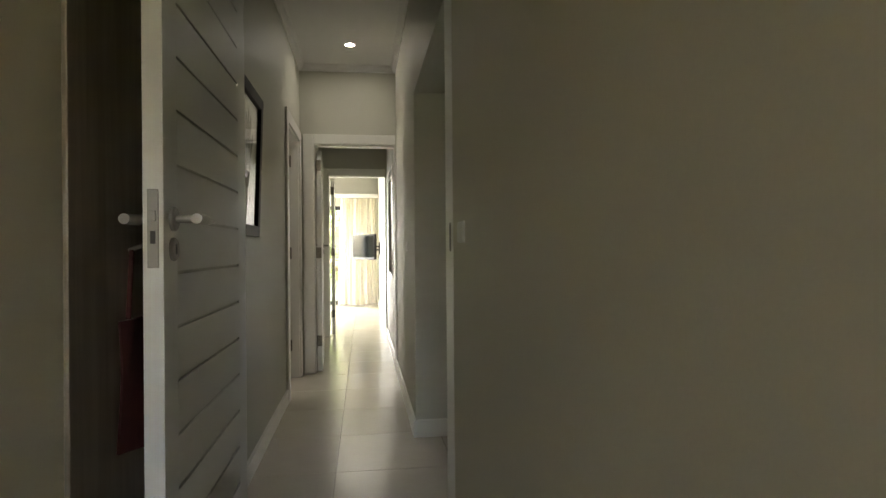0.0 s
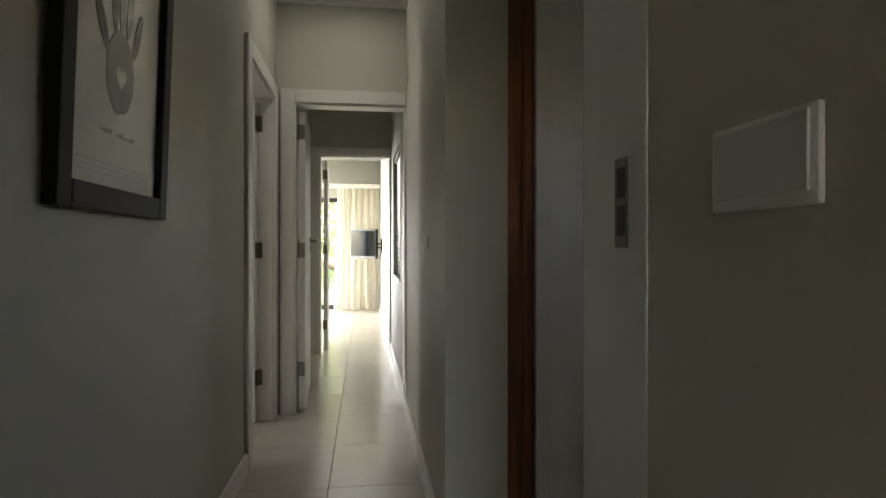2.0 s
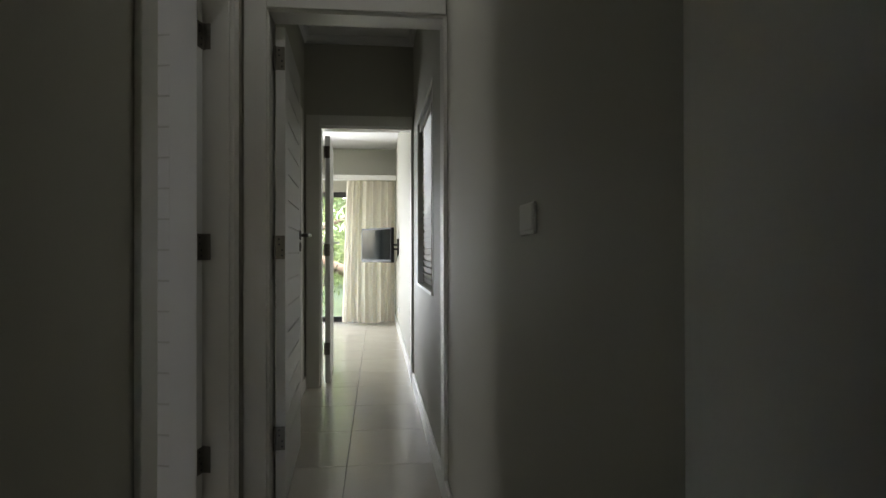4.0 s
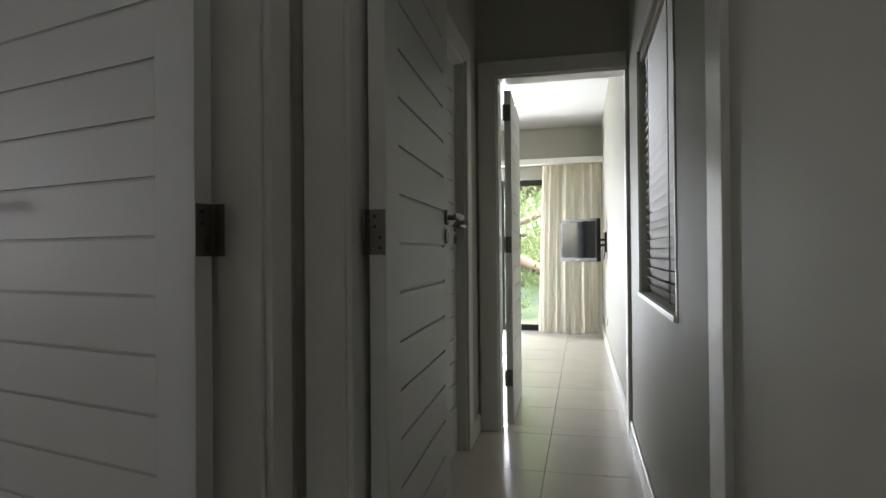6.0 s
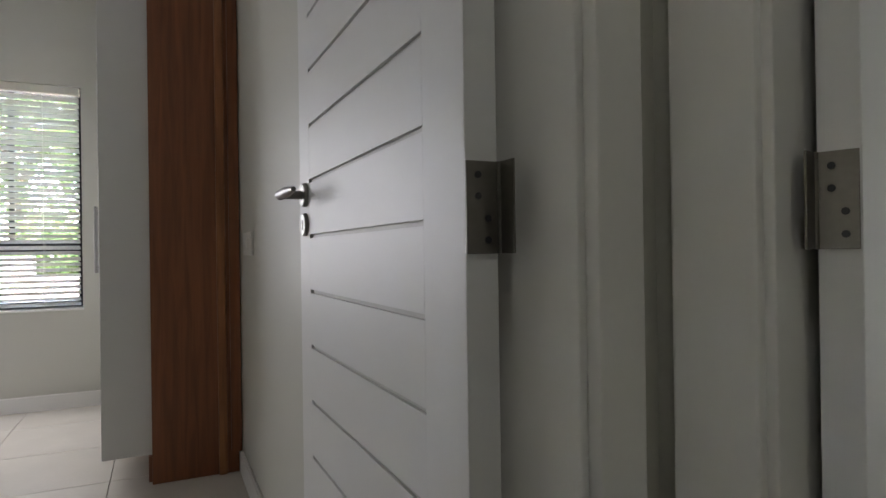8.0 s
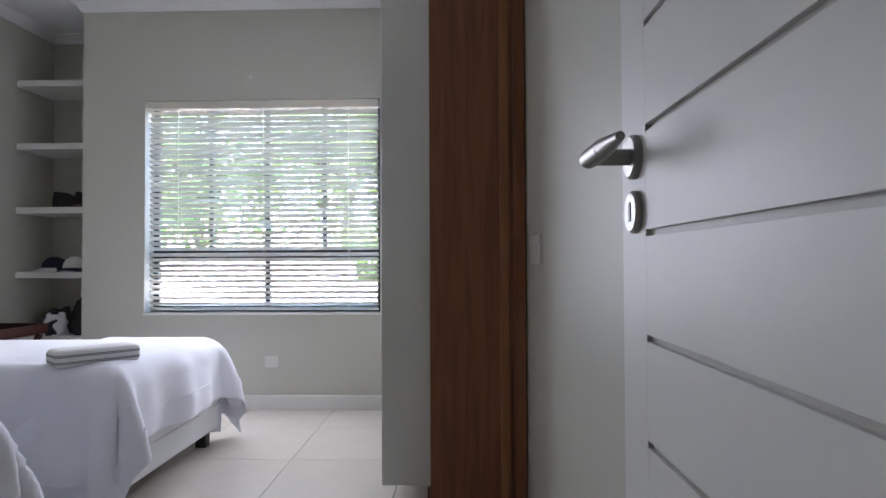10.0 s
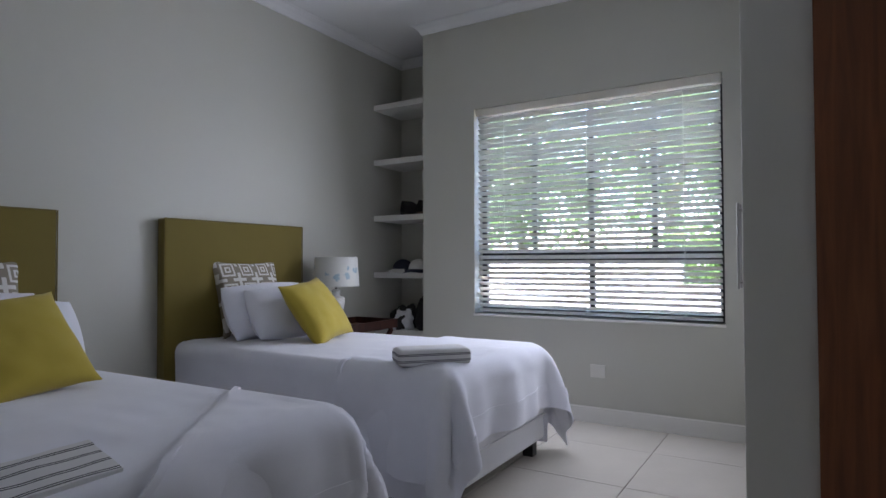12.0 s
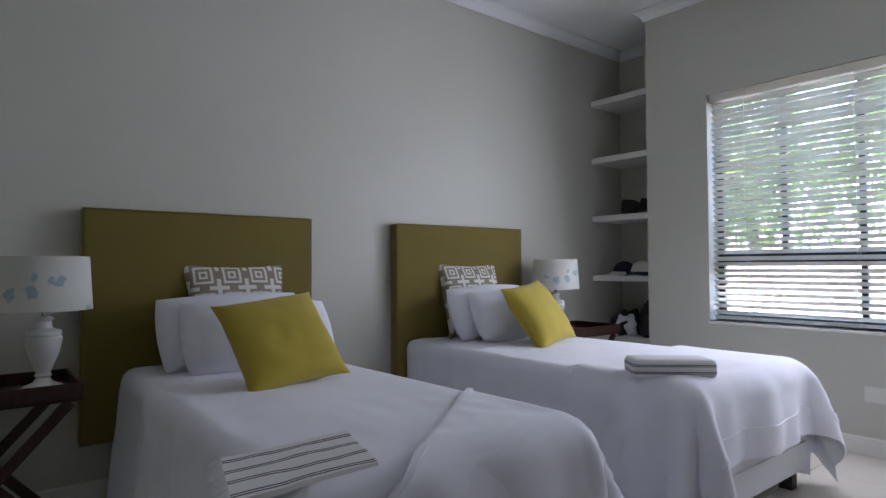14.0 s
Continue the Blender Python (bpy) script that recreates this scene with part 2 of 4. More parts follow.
right = boxes((XR, 0.68, 1.60, 1.745, 0, H + 0.2), (XR, 0.68, 1.745, 3.11, 2.055, H + 0.2), (XR, 0.68, 3.11, 5.74, 0, H + 0.2),
              (XR, 0.68, 5.74, 6.88, 0, 0.855), (XR, 0.68, 5.74, 6.88, 2.0, H + 0.2), (XR, 0.68, 6.88, 12.0, 0, H + 0.2))
structure("wall_passage_east", right, WALL, label="off-white painted plaster wall of the passage")
structure("wall_first_doorway", boxes((XL, -0.31, 1.58, 1.74, 0, H), (-0.31, XR, 1.58, 1.74, HEAD + 0.03, H)), WALL, label="painted wall over the first passage doorway")
structure("wall_second_doorway", boxes((XL, -0.314, 5.09, 5.22, 0, H), (-0.314, XR, 5.09, 5.22, HEAD + 0.023, H)), WALL, label="painted wall over the second passage doorway")
structure("wall_third_doorway", boxes((-4.2, -0.314, 7.41, 7.54, 0, H), (-0.314, XR, 7.41, 7.54, HEAD + 0.023, H)), WALL, label="painted wall over the doorway to the sunlit bedroom")
# unseen end wall; the opening is added so sky light reaches the near passage
structure("wall_behind", boxes((-0.53, -0.32, -3.2, -3.0, 0, H), (0.32, 0.68, -3.2, -3.0, 0, H), (-0.32, 0.32, -3.2, -3.0, 0, 1.20), (-0.32, 0.32, -3.2, -3.0, 1.95, H)), WALL_NEAR, label="unseen end wall of the dressing passage with an added light opening")
structure("ceiling_passage", boxes((-0.55, 0.70, -3.2, 7.5, H, H + 0.1)), CEIL, label="white painted passage ceiling")
# dressing room off the first doorway
structure("wall_dressing_south", boxes((0.68, 2.5, 1.56, 1.745, 0, H)), WALL, label="painted wall of the dressing room")
structure("wall_dressing_north", boxes((0.68, 2.5, 3.93, 4.1, 0, H)), WALL, label="painted wall behind the wardrobe")
# small opening added out of view to let daylight onto the wardrobe fronts
structure("wall_dressing_east", boxes((2.5, 2.7, 1.56, 2.3, 0, H), (2.5, 2.7, 2.6, 4.1, 0, H), (2.5, 2.7, 2.3, 2.6, 0, 1.55), (2.5, 2.7, 2.3, 2.6, 1.90, H)), WALL, label="painted wall of the dressing room")
structure("ceiling_dressing", boxes((0.68, 2.7, 1.56, 4.1, H, H + 0.1)), CEIL, label="white painted ceiling")
# unseen space added behind the blind of the passage window; its opening lights the slats
structure("wall_lobby", boxes((0.68, 2.2, 5.2, 5.3, 0, H), (0.68, 2.2, 7.3, 7.4, 0, H), (2.1, 2.2, 5.3, 5.9, 0, H), (2.1, 2.2, 6.6, 7.3, 0, H), (2.1, 2.2, 5.9, 6.6, 0, 1.3), (2.1, 2.2, 5.9, 6.6, 1.9, H)), WALL, label="unseen painted walls added behind the blind, with a light opening")
structure("ceiling_lobby", boxes((0.68, 2.2, 5.2, 7.4, H, H + 0.1)), CEIL, label="white ceiling of the added space behind the blind")
# sunlit bedroom at the passage's end
FAR_C = 2.70
structure("wall_far_west", boxes((-4.2, -4.0, 7.54, 12.2, 0, H)), WALL, label="painted wall of the sunlit bedroom")
structure("wall_far_north", boxes((-4.2, -3.2, 12.0, 12.2, 0, H), (-3.2, 0.12, 12.0, 12.2, 2.02, H), (0.12, 0.68, 12.0, 12.2, 0, H)), WALL, label="painted wall round the sliding glass door")
structure("ceiling_far", boxes((-4.2, 0.68, 7.45, 12.2, FAR_C, FAR_C + 0.1)), CEIL, label="white ceiling of the sunlit bedroom")

# askew bedroom, in its own axes
CB = 2.95
structure("wall_bed_west", boxes((-4.95, -4.717, 2.63, 3.09, 0, CB), (-4.95, -4.717, 4.80, 5.80, 0, CB), (-4.95, -4.717, 3.09, 4.80, 0, 0.69), (-4.95, -4.717, 3.09, 4.80, 2.225, CB)), WALL_BED, BED, "grey-white painted wall round the bedroom window")
structure("wall_bed_south", boxes((-5.5, 0.42, 1.80, 1.98, 0, CB)), WALL_BED, BED, "grey-white painted wall behind the headboards")
structure("wall_bed_alcove", boxes((-5.50, -5.34, 1.98, 2.72, 0, CB), (-5.34, -4.95, 2.63, 2.72, 0, CB)), WALL_BED, BED, "painted walls of the shelf alcove")
structure("wall_bed_north", boxes((-4.95, -0.48, 5.645, 5.80, 0, CB)), WALL_BED, BED, "grey-white painted wall beside the bedroom door")
structure("ceiling_bed", boxes((-5.5, 0.6, 1.80, 5.80, CB, CB + 0.1)), CEIL, BED, "white bedroom ceiling")
structure("wall_bed_top", boxes((-0.55, -0.42, 0.9, 5.2, H, CB + 0.02)), WALL_BED, label="painted wall head over the passage")

# ---------------------------------------------------------------- openings: frames, leaves, windows
def door_frame(name, m, width, depth, height, arch_left, arch_right, back=True, label="white enamelled timber door frame"):
    """Opening along x from 0 to width, wall from y = 0 (front) to depth."""
    ob = thing(name, m, label, "door frame")
    tagged(ob, kind="structure")
    t = 0.022
    part("jamb", soft_box(-0.001, t, -0.002, depth + 0.002, 0, height, 0.003), TRIM, ob)
    part("jamb", soft_box(width - t, width + 0.001, -0.002, depth + 0.002, 0, height, 0.003), TRIM, ob)
    part("head", soft_box(t, width - t, -0.002, depth + 0.002, height - t, height + 0.001, 0.003), TRIM, ob)
    for side, out in ((0, -1), (1, 1)) if back else ((0, -1),):
        y0, y1 = (-0.020, -0.002) if side == 0 else (depth + 0.002, depth + 0.020)
        if arch_left:
            part("architrave", soft_box(-arch_left, 0.012, y0, y1, 0, height + 0.080, 0.004), TRIM, ob)
        if arch_right:
            part("architrave", soft_box(width - 0.012, width + arch_right, y0, y1, 0, height + 0.080, 0.004), TRIM, ob)
        part("architrave", soft_box(0.013, width - 0.013, y0, y1, height - 0.008, height + 0.080, 0.004), TRIM, ob)
    return ob


LEAF_W, LEAF_H, LEAF_T = 0.785, 2.035, 0.040


def lever(parent, x, side, way, z=1.185):
    """side: -1 or 1, the face; way: the lever's direction along x."""
    y = side * LEAF_T / 2
    rose = lathe([(0.026, 0), (0.026, 0.006), (0.023, 0.009)], 24)
    hd = part("handle", rose, STEEL, parent, "brushed steel lever handle", 40, Matrix.Translation((x, y, z)) @ pose(0, 0, 0, -90 * side))
    bm = tube(bmesh.new(), (0, 0, 0.005), (0, 0, 0.052), 0.0095)
    part("neck", bm, STEEL, hd, smooth=40)
    bm = tube(bmesh.new(), (-0.012 * way, 0, 0.052), (0.060 * way, 0, 0.052), 0.0112, seg=18)
    tube(bm, (0.060 * way, 0, 0.052), (0.122 * way, 0, 0.052), 0.0108, 0.0048, 18)
    part("lever", bm, STEEL, hd, smooth=40)
    esc = part("keyhole_plate", lathe([(0.025, 0), (0.025, 0.005), (0.022, 0.008)], 24), STEEL, parent, "brushed steel keyhole plate", 40, Matrix.Translation((x, y, z - 0.064)) @ pose(0, 0, 0, -90 * side))
    part("keyhole", soft_box(-0.005, 0.005, -0.011, 0.011, 0.0075, 0.0088, 0.001, 1), BLACK, esc)


def door_leaf(name, m, label, hinge_side, levers=(-1, 1), LEAF_W=LEAF_W, groove=1.187, grip=1.185):
    """Leaf from the hinge at x = 0 to x = LEAF_W, centred on y = 0, standing 8 mm over the floor. hinge_side: the face with the hinge knuckles."""
    ob = thing(name, m, label, "door")
    tagged(ob, kind="structure")
    mg, mh = 0.088, 0.108
    core = LEAF_T / 2 - 0.006
    part("core", boxes((0.001, LEAF_W - 0.001, -core, core, 0.009, LEAF_H - 0.001)), GROOVE_SHADE, ob)
    lines = [groove + 0.1165 * k for k in range(-8, 7)]
    edges = [0.008] + lines + [LEAF_H]
    for s in (-1, 1):
        y0, y1 = (core, LEAF_T / 2) if s > 0 else (-LEAF_T / 2, -core)
        part("stile", soft_box(0, mh, y0, y1, 0.008, LEAF_H, 0.0004, 1), DOOR, ob)
        part("stile", soft_box(LEAF_W - mg, LEAF_W, y0, y1, 0.008, LEAF_H, 0.0004, 1), DOOR, ob)
        for n, (a, b) in enumerate(zip(edges, edges[1:])):
            za, zb = (a + 0.0038 if n else a), (b - 0.0038 if n < len(edges) - 2 else b)
            part("panel", soft_box(mh, LEAF_W - mg, y0, y1, za, zb, 0.0004, 1), DOOR, ob)
        if s in levers:
            lever(ob, LEAF_W - 0.055, s, -1, grip)
    part("edge_strip", soft_box(LEAF_W - 0.002, LEAF_W + 0.002, -LEAF_T / 2, LEAF_T / 2, 0.008, LEAF_H, 0.001, 1), DOOR, ob)
    part("hinge_edge", soft_box(-0.002, 0.002, -LEAF_T / 2, LEAF_T / 2, 0.008, LEAF_H, 0.001, 1), DOOR, ob)
    lk = part("lock_plate", soft_box(LEAF_W + 0.001, LEAF_W + 0.004, -0.011, 0.011, grip - 0.102, grip + 0.057, 0.001, 1), STEEL, ob, "brushed steel lock plate")
    part("latch", soft_box(LEAF_W + 0.003, LEAF_W + 0.012, -0.007, 0.007, grip - 0.008, grip + 0.014, 0.002), STEEL, lk)
    part("bolt", soft_box(LEAF_W + 0.003, LEAF_W + 0.0055, -0.005, 0.005, grip - 0.053, grip - 0.027, 0.001), BLACK, lk)
    for z in (0.285, 1.095, 1.90):
        y = hinge_side * (LEAF_T / 2 + 0.004)
        hg = part("hinge", tube(bmesh.new(), (-0.004, y, z - 0.05), (-0.004, y, z + 0.05), 0.0065, seg=12), HINGE, ob, "dull steel butt hinge", 40)
        part("hinge_plate", soft_box(-0.0045, -0.0022, -LEAF_T / 2 + 0.002, LEAF_T / 2, z - 0.05, z + 0.05, 0.0005, 1), HINGE, hg)
        part("jamb_plate", soft_box(-0.034, -0.0046, y - 0.0015 * hinge_side, y - 0.0040 * hinge_side, z - 0.05, z + 0.05, 0.0004, 1) if hinge_side < 0 else soft_box(-0.034, -0.0046, y - 0.0040, y - 0.0015, z - 0.05, z + 0.05, 0.0004, 1), HINGE, hg)
        for dz in (-0.035, -0.012, 0.012, 0.035):
            part("screw", tube(bmesh.new(), (-0.0045, 0.006 * (1 if dz > 0 else -1), z + dz), (-0.0060, 0.006 * (1 if dz > 0 else -1), z + dz), 0.004, seg=8), BLACK, hg)
    return ob


def turned(x, y, heading):
    """Pose whose x axis points at a heading (degrees left of +y)."""
    return pose(x, y, 0, 0, 0, heading + 90)


door_frame("door_frame_1", pose(-0.29, 1.565, 0), 0.7605, 0.175, HEAD + 0.02, 0.10, 0.0, label="white door frame with a steel strike plate")
door_frame("door_frame_2", pose(-0.312, 5.09, 0), 0.768, 0.13, HEAD + 0.022, 0.079, 0.0)
door_frame("door_frame_3", pose(-0.312, 7.41, 0), 0.763, 0.13, HEAD + 0.022, 0.094, 0.0)
door_frame("door_frame_4", pose(XL, 4.125, 0, 0, 0, 90), 0.840, 0.11, HEAD + 0.021, 0.095, 0.069)
door_frame("door_frame_5", pose(XL, 6.25, 0, 0, 0, 90), 0.78, 0.11, HEAD, 0.095, 0.095)
door_leaf("door_1", pose(-0.273, 1.650, 0, 0, 0, -90), "open white panelled door with steel lever handles", -1, LEAF_W=0.835)
door_leaf("door_2", turned(-0.256, 5.16, 2.5), "open white grooved door with steel lever handle", 1, grip=1.168)
door_leaf("door_3", turned(-0.250, 7.545, 2.0), "open white grooved door into the sunlit bedroom", 1, grip=1.168)
door_leaf("door_4", turned(-0.518, 4.906, 76.2), "white grooved door standing open into the bedroom", -1, (1,), groove=1.20, grip=1.173)
door_leaf("door_5", pose(-0.487, 6.25, 0, 0, 0, 90), "closed white grooved door", -1)
strike = thing("strike_plate", pose(0.471, 1.622, 1.165), "dull dark steel strike plate set in the door jamb", "strike plate")
part("plate", soft_box(-0.0245, -0.0215, -0.016, 0.016, -0.055, 0.045, 0.001, 1), HINGE, strike)
part("latch_slot", soft_box(-0.0255, -0.0243, -0.012, 0.008, 0.000, 0.034, 0.0005, 1), BLACK, strike)
part("bolt_slot", soft_box(-0.0255, -0.0243, -0.012, 0.008, -0.042, -0.008, 0.0005, 1), BLACK, strike)


def skirting(name, x0, x1, y0, y1, m=None):
    bm = boxes((x0, x1, y0, y1, 0, 0.105))
    top = [e for e in bm.edges if all(abs(v.co.z - 0.105) < 1e-5 for v in e.verts)]
    bmesh.ops.bevel(bm, geom=top, offset=0.007, segments=3, affect="EDGES")
    structure(name, bm, TRIM, m, "white painted skirting board")


skirting("baseboard_west_1", XL, XL + 0.016, 1.78, 4.028)
skirting("baseboard_east_1", XR - 0.016, XR, 3.094, 5.088)
skirting("baseboard_east_return", XR, 0.68, 3.094, 3.11)
skirting("baseboard_east_2", XR - 0.016, XR, 5.222, 7.408)
skirting("baseboard_west_2", XL, XL + 0.016, 5.222, 6.15)
skirting("baseboard_west_3", XL, XL + 0.016, 7.13, 7.388)
skirting("baseboard_far_east", XR - 0.016, XR, 7.545, 11.99)
skirting("baseboard_bed_west", -4.717, -4.701, 2.64, 5.03, BED)
skirting("baseboard_bed_south", -4.95, 0.40, 1.98, 1.996, BED)
skirting("baseboard_bed_north", -2.88, -1.45, 5.629, 5.645, BED)


def cornice(name, ring, z, m=None, s=0.07):
    """Stepped cove along a closed ring of square corners, walked with the room on the left; mitred."""
    bm = bmesh.new()
    prof = [(0.0, -s), (0.012, -s), (0.016, -s + 0.012), (0.03, -0.035), (s - 0.016, -0.014), (s - 0.012, -0.008), (s, -0.008), (s, 0.0)]
    n = len(ring)
    way = [(Vector(ring[(i + 1) % n]) - Vector(ring[i])).normalized() for i in range(n)]
    side = [Vector((-w.y, w.x)) for w in way]
    rows = [[bm.verts.new((*(Vector(ring[i]) + (side[i - 1] + side[i]) * d), z + h)) for i in range(n)] for d, h in prof]
    for a, b in zip(rows, rows[1:]):
        for i in range(n):
            bm.faces.new((a[i], a[(i + 1) % n], b[(i + 1) % n], b[i]))
    structure(name, bm, CEIL, m, "white moulded plaster cornice")


cornice("trim_cornice_passage", ((XL, 1.76), (XR, 1.76), (XR, 5.09), (XL, 5.09)), H, s=0.055)
cornice("trim_cornice_inner", ((XL, 5.22), (XR, 5.22), (XR, 7.41), (XL, 7.41)), H, s=0.055)
cornice("trim_cornice_bed", ((-5.34, 1.98), (0.42, 1.98), (0.42, 5.645), (-4.717, 5.645), (-4.717, 2.63), (-5.34, 2.63)), CB, BED)

# ---------------------------------------------------------------- bedroom window and blind
def window_frame(name, m, y0, y1, z0, z1, uprights, rails, label, half=0.02, mat=None, pane=True):
    """A framed window in the plane x = 0 of m. uprights: (y, z0, z1); rails: (z, y0, y1)."""
    ob = thing(name, m, label, "window")
    tagged(ob, kind="structure")
    mat = mat or BLACK
    fr = part("window_frame", boxes((-half, half, y0, y0 + 0.04, z0, z1), (-half, half, y1 - 0.04, y1, z0, z1), (-half, half, y0 + 0.04, y1 - 0.04, z0, z0 + 0.04), (-half, half, y0 + 0.04, y1 - 0.04, z1 - 0.04, z1)), mat, ob)
    for y, a, b in uprights:
        part("mullion", soft_box(-half * 0.9, half * 0.9, y - 0.018, y + 0.018, a, b, 0.003), mat, fr)
    for z, a, b in rails:
        part("transom", soft_box(-half * 0.95, half * 0.95, a, b, z - 0.022, z + 0.022, 0.003), mat, fr)
    if pane:
        p = part("pane", boxes((-0.003, 0.003, y0 + 0.03, y1 - 0.03, z0 + 0.03, z1 - 0.03)), PANE, ob, "clear window glass")
        p.visible_shadow = False
    return ob


def blind(name, m, y0, y1, z0, z1, pitch, width, tilt, label, cords, SLAT=SLAT):
    """Venetian blind hanging in the plane x = 0; the room is on the +x side."""
    ob = thing(name, m, label, "blind")
    part("valance", soft_box(-0.03, 0.038, y0, y1, z1 - 0.055, z1, 0.006), SLAT, ob)
    n = int((z1 - 0.075 - z0) / pitch)
    s, c = math.sin(radians(tilt)), math.cos(radians(tilt))
    me = None
    for i in range(n + 1):
        z = z1 - 0.085 - i * pitch
        if me is None:
            def place(u, v):
                d = (u - 0.5) * width
                arch = 0.0025 * (1 - (2 * u - 1) ** 2)
                return (d * c + arch * s, y0 + 0.006 + v * (y1 - y0 - 0.012), -d * s + arch * c)
            me = mesh_of("slat", thicken(grid_mesh(4, 1, place), 0.0022), SLAT, 50)
        sl = new("slat", me)
        sl.parent = ob
        sl.matrix_basis = Matrix.Translation((0, 0, z)) @ pose(0, 0, 0, 0.04 * random.uniform(-1, 1), 0.8 * random.uniform(-1, 1), 0)
    part("bottom_rail", soft_box(-width * 0.42, width * 0.42, y0 + 0.006, y1 - 0.006, z1 - 0.085 - (n + 1) * pitch, z1 - 0.070 - (n + 1) * pitch, 0.003), SLAT, ob)
    for y in cords:
        for x in (-width * 0.48, width * 0.48):
            part("ladder_cord", tube(bmesh.new(), (x, y, z0), (x, y, z1 - 0.05), 0.0018, seg=5), SLAT, ob)
    return ob


def outlet(name, m, w, h, label, rockers=2, depth=0.011):
    """Plate on the plane y = 0 that faces -y."""
    ob = thing(name, m, label, "switch" if "switch" in name else "socket")
    pl = part("plate", soft_box(-w / 2, w / 2, -depth, 0, -h / 2, h / 2, 0.003), PLASTIC, ob)
    if rockers == 1:
        part("rocker", soft_box(-w * 0.44, w * 0.44, -depth - 0.002, -depth + 0.001, -h * 0.36, h * 0.44, 0.0012), PLASTIC, pl)
        return ob
    for i in range(rockers):
        x = (i - (rockers - 1) / 2) * w / (rockers + 0.5)
        part("rocker", soft_box(x - w / (rockers * 4.2), x + w / (rockers * 4.2), -depth - 0.003, -depth + 0.001, -h * 0.22, h * 0.22, 0.0015), PLASTIC, pl)
    return ob


window_frame("window_1", BED @ pose(-4.87, 0, 0), 3.09, 4.80, 0.69, 2.225, [(3.52, 1.10, 2.19), (3.945, 0.73, 2.19), (4.37, 1.10, 2.19)], [(1.085, 3.13, 4.76), (1.135, 3.13, 4.76)], "dark aluminium window behind a venetian blind")
structure("trim_window_sill", soft_box(-4.90, -4.705, 3.085, 4.805, 0.672, 0.690, 0.004), TRIM, BED, "white window sill")
blind("venetian_blind", BED @ pose(-4.755, 0, 0), 3.105, 4.79, 0.70, 2.222, 0.0395, 0.050, -30, "cream venetian blind with open slats in the window", (3.33, 3.95, 4.57))
outlet("wall_socket", BED @ pose(-4.717, 4.022, 0.342, 0, 0, 90), 0.10, 0.085, "white double wall socket under the window")
outlet("light_switch", BED @ pose(-2.565, 5.645, 1.09), 0.26, 0.10, "white double light switch plate beside the bedroom door", 2)
outlet("light_switch", pose(XR, 1.383, 1.170, 0, 0, -90), 0.116, 0.066, "white light switch plate on the passage wall", 1, 0.006)
outlet("light_switch", pose(XR, 3.71, 1.137, 0, 0, -90), 0.112, 0.063, "white light switch plate on the passage wall", 1, 0.006)
outlet("wall_socket", pose(XR, 10.6, 0.30, 0, 0, -90), 0.10, 0.085, "white wall socket near the skirting")

# passage window with its blind
window_frame("window_2", pose(0.58, 0, 0), 5.745, 6.875, 0.860, 1.995, [], [], "narrow-framed glazed opening in the passage wall", 0.016, STEEL)
structure("trim_window_2", boxes((XR - 0.004, XR + 0.006, 5.728, 5.745, 0.84, 2.012), (XR - 0.004, XR + 0.006, 6.875, 6.892, 0.84, 2.012), (XR - 0.004, XR + 0.006, 5.745, 6.875, 1.995, 2.012), (XR - 0.010, XR + 0.006, 5.745, 6.875, 0.84, 0.858)), TRIM, label="white trim round the passage window")
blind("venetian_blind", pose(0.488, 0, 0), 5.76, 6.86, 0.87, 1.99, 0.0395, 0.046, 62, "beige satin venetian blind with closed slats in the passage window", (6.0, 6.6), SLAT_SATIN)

# sliding glass door of the sunlit bedroom
window_frame("window_3", pose(0, 12.06, 0, 0, 0, 90), -0.12, 3.20, 0.0, 2.02, [(0.86, 0.04, 1.98), (1.9, 0.04, 1.98)], [(1.965, -0.08, 3.16), (0.055, -0.08, 3.16)], "black aluminium sliding glass door", 0.04)


# ---------------------------------------------------------------- wardrobes
def bar_handle(parent, m, length=0.30, out=0.032):
    hd = part("handle", tube(bmesh.new(), (0, -out, -length / 2), (0, -out, length / 2), 0.006, seg=12), STEEL, parent, "slim steel bar handle", 40, m)
    for z in (-length * 0.42, length * 0.42):
        part("standoff", tube(bmesh.new(), (0, -out, z), (0, 0.001, z), 0.005, seg=10), STEEL, hd)


def wardrobe_dressing():
    ob = thing("wardrobe", pose(0, 0, 0), "built-in white wardrobe with a dark timber end post", "wardrobe")
    part("timber_post", soft_box(0.685, 0.835, 3.30, 3.34, 0, 2.70, 0.003), TIMBER, ob, "dark reddish timber panel")
    part("timber_bead", soft_box(0.785, 0.815, 3.288, 3.301, 0, 2.70, 0.004), TIMBER, ob)
    part("end_panel", soft_box(0.838, 0.888, 3.285, 3.36, 0, 2.70, 0.003), DOOR, ob)
    part("carcass", boxes((0.69, 2.40, 3.345, 3.90, 0.0, 2.70)), GROOVE_SHADE, ob)
    part("plinth", soft_box(0.895, 2.38, 3.32, 3.344, 0, 0.09, 0.002), DOOR, ob)
    x = 0.896
    for i in range(4):
        d = part("door", soft_box(x + 0.0015, x + 0.3555, 3.318, 3.338, 0.095, 2.66, 0.0025), DOOR, ob)
        hx = x + 0.328 if i % 2 == 0 else x + 0.035
        bar_handle(d, pose(hx, 3.318, 1.035))
        x += 0.3575
    part("cornice_board", soft_box(0.84, 2.40, 3.30, 3.344, 2.665, 2.70, 0.003), DOOR, ob)


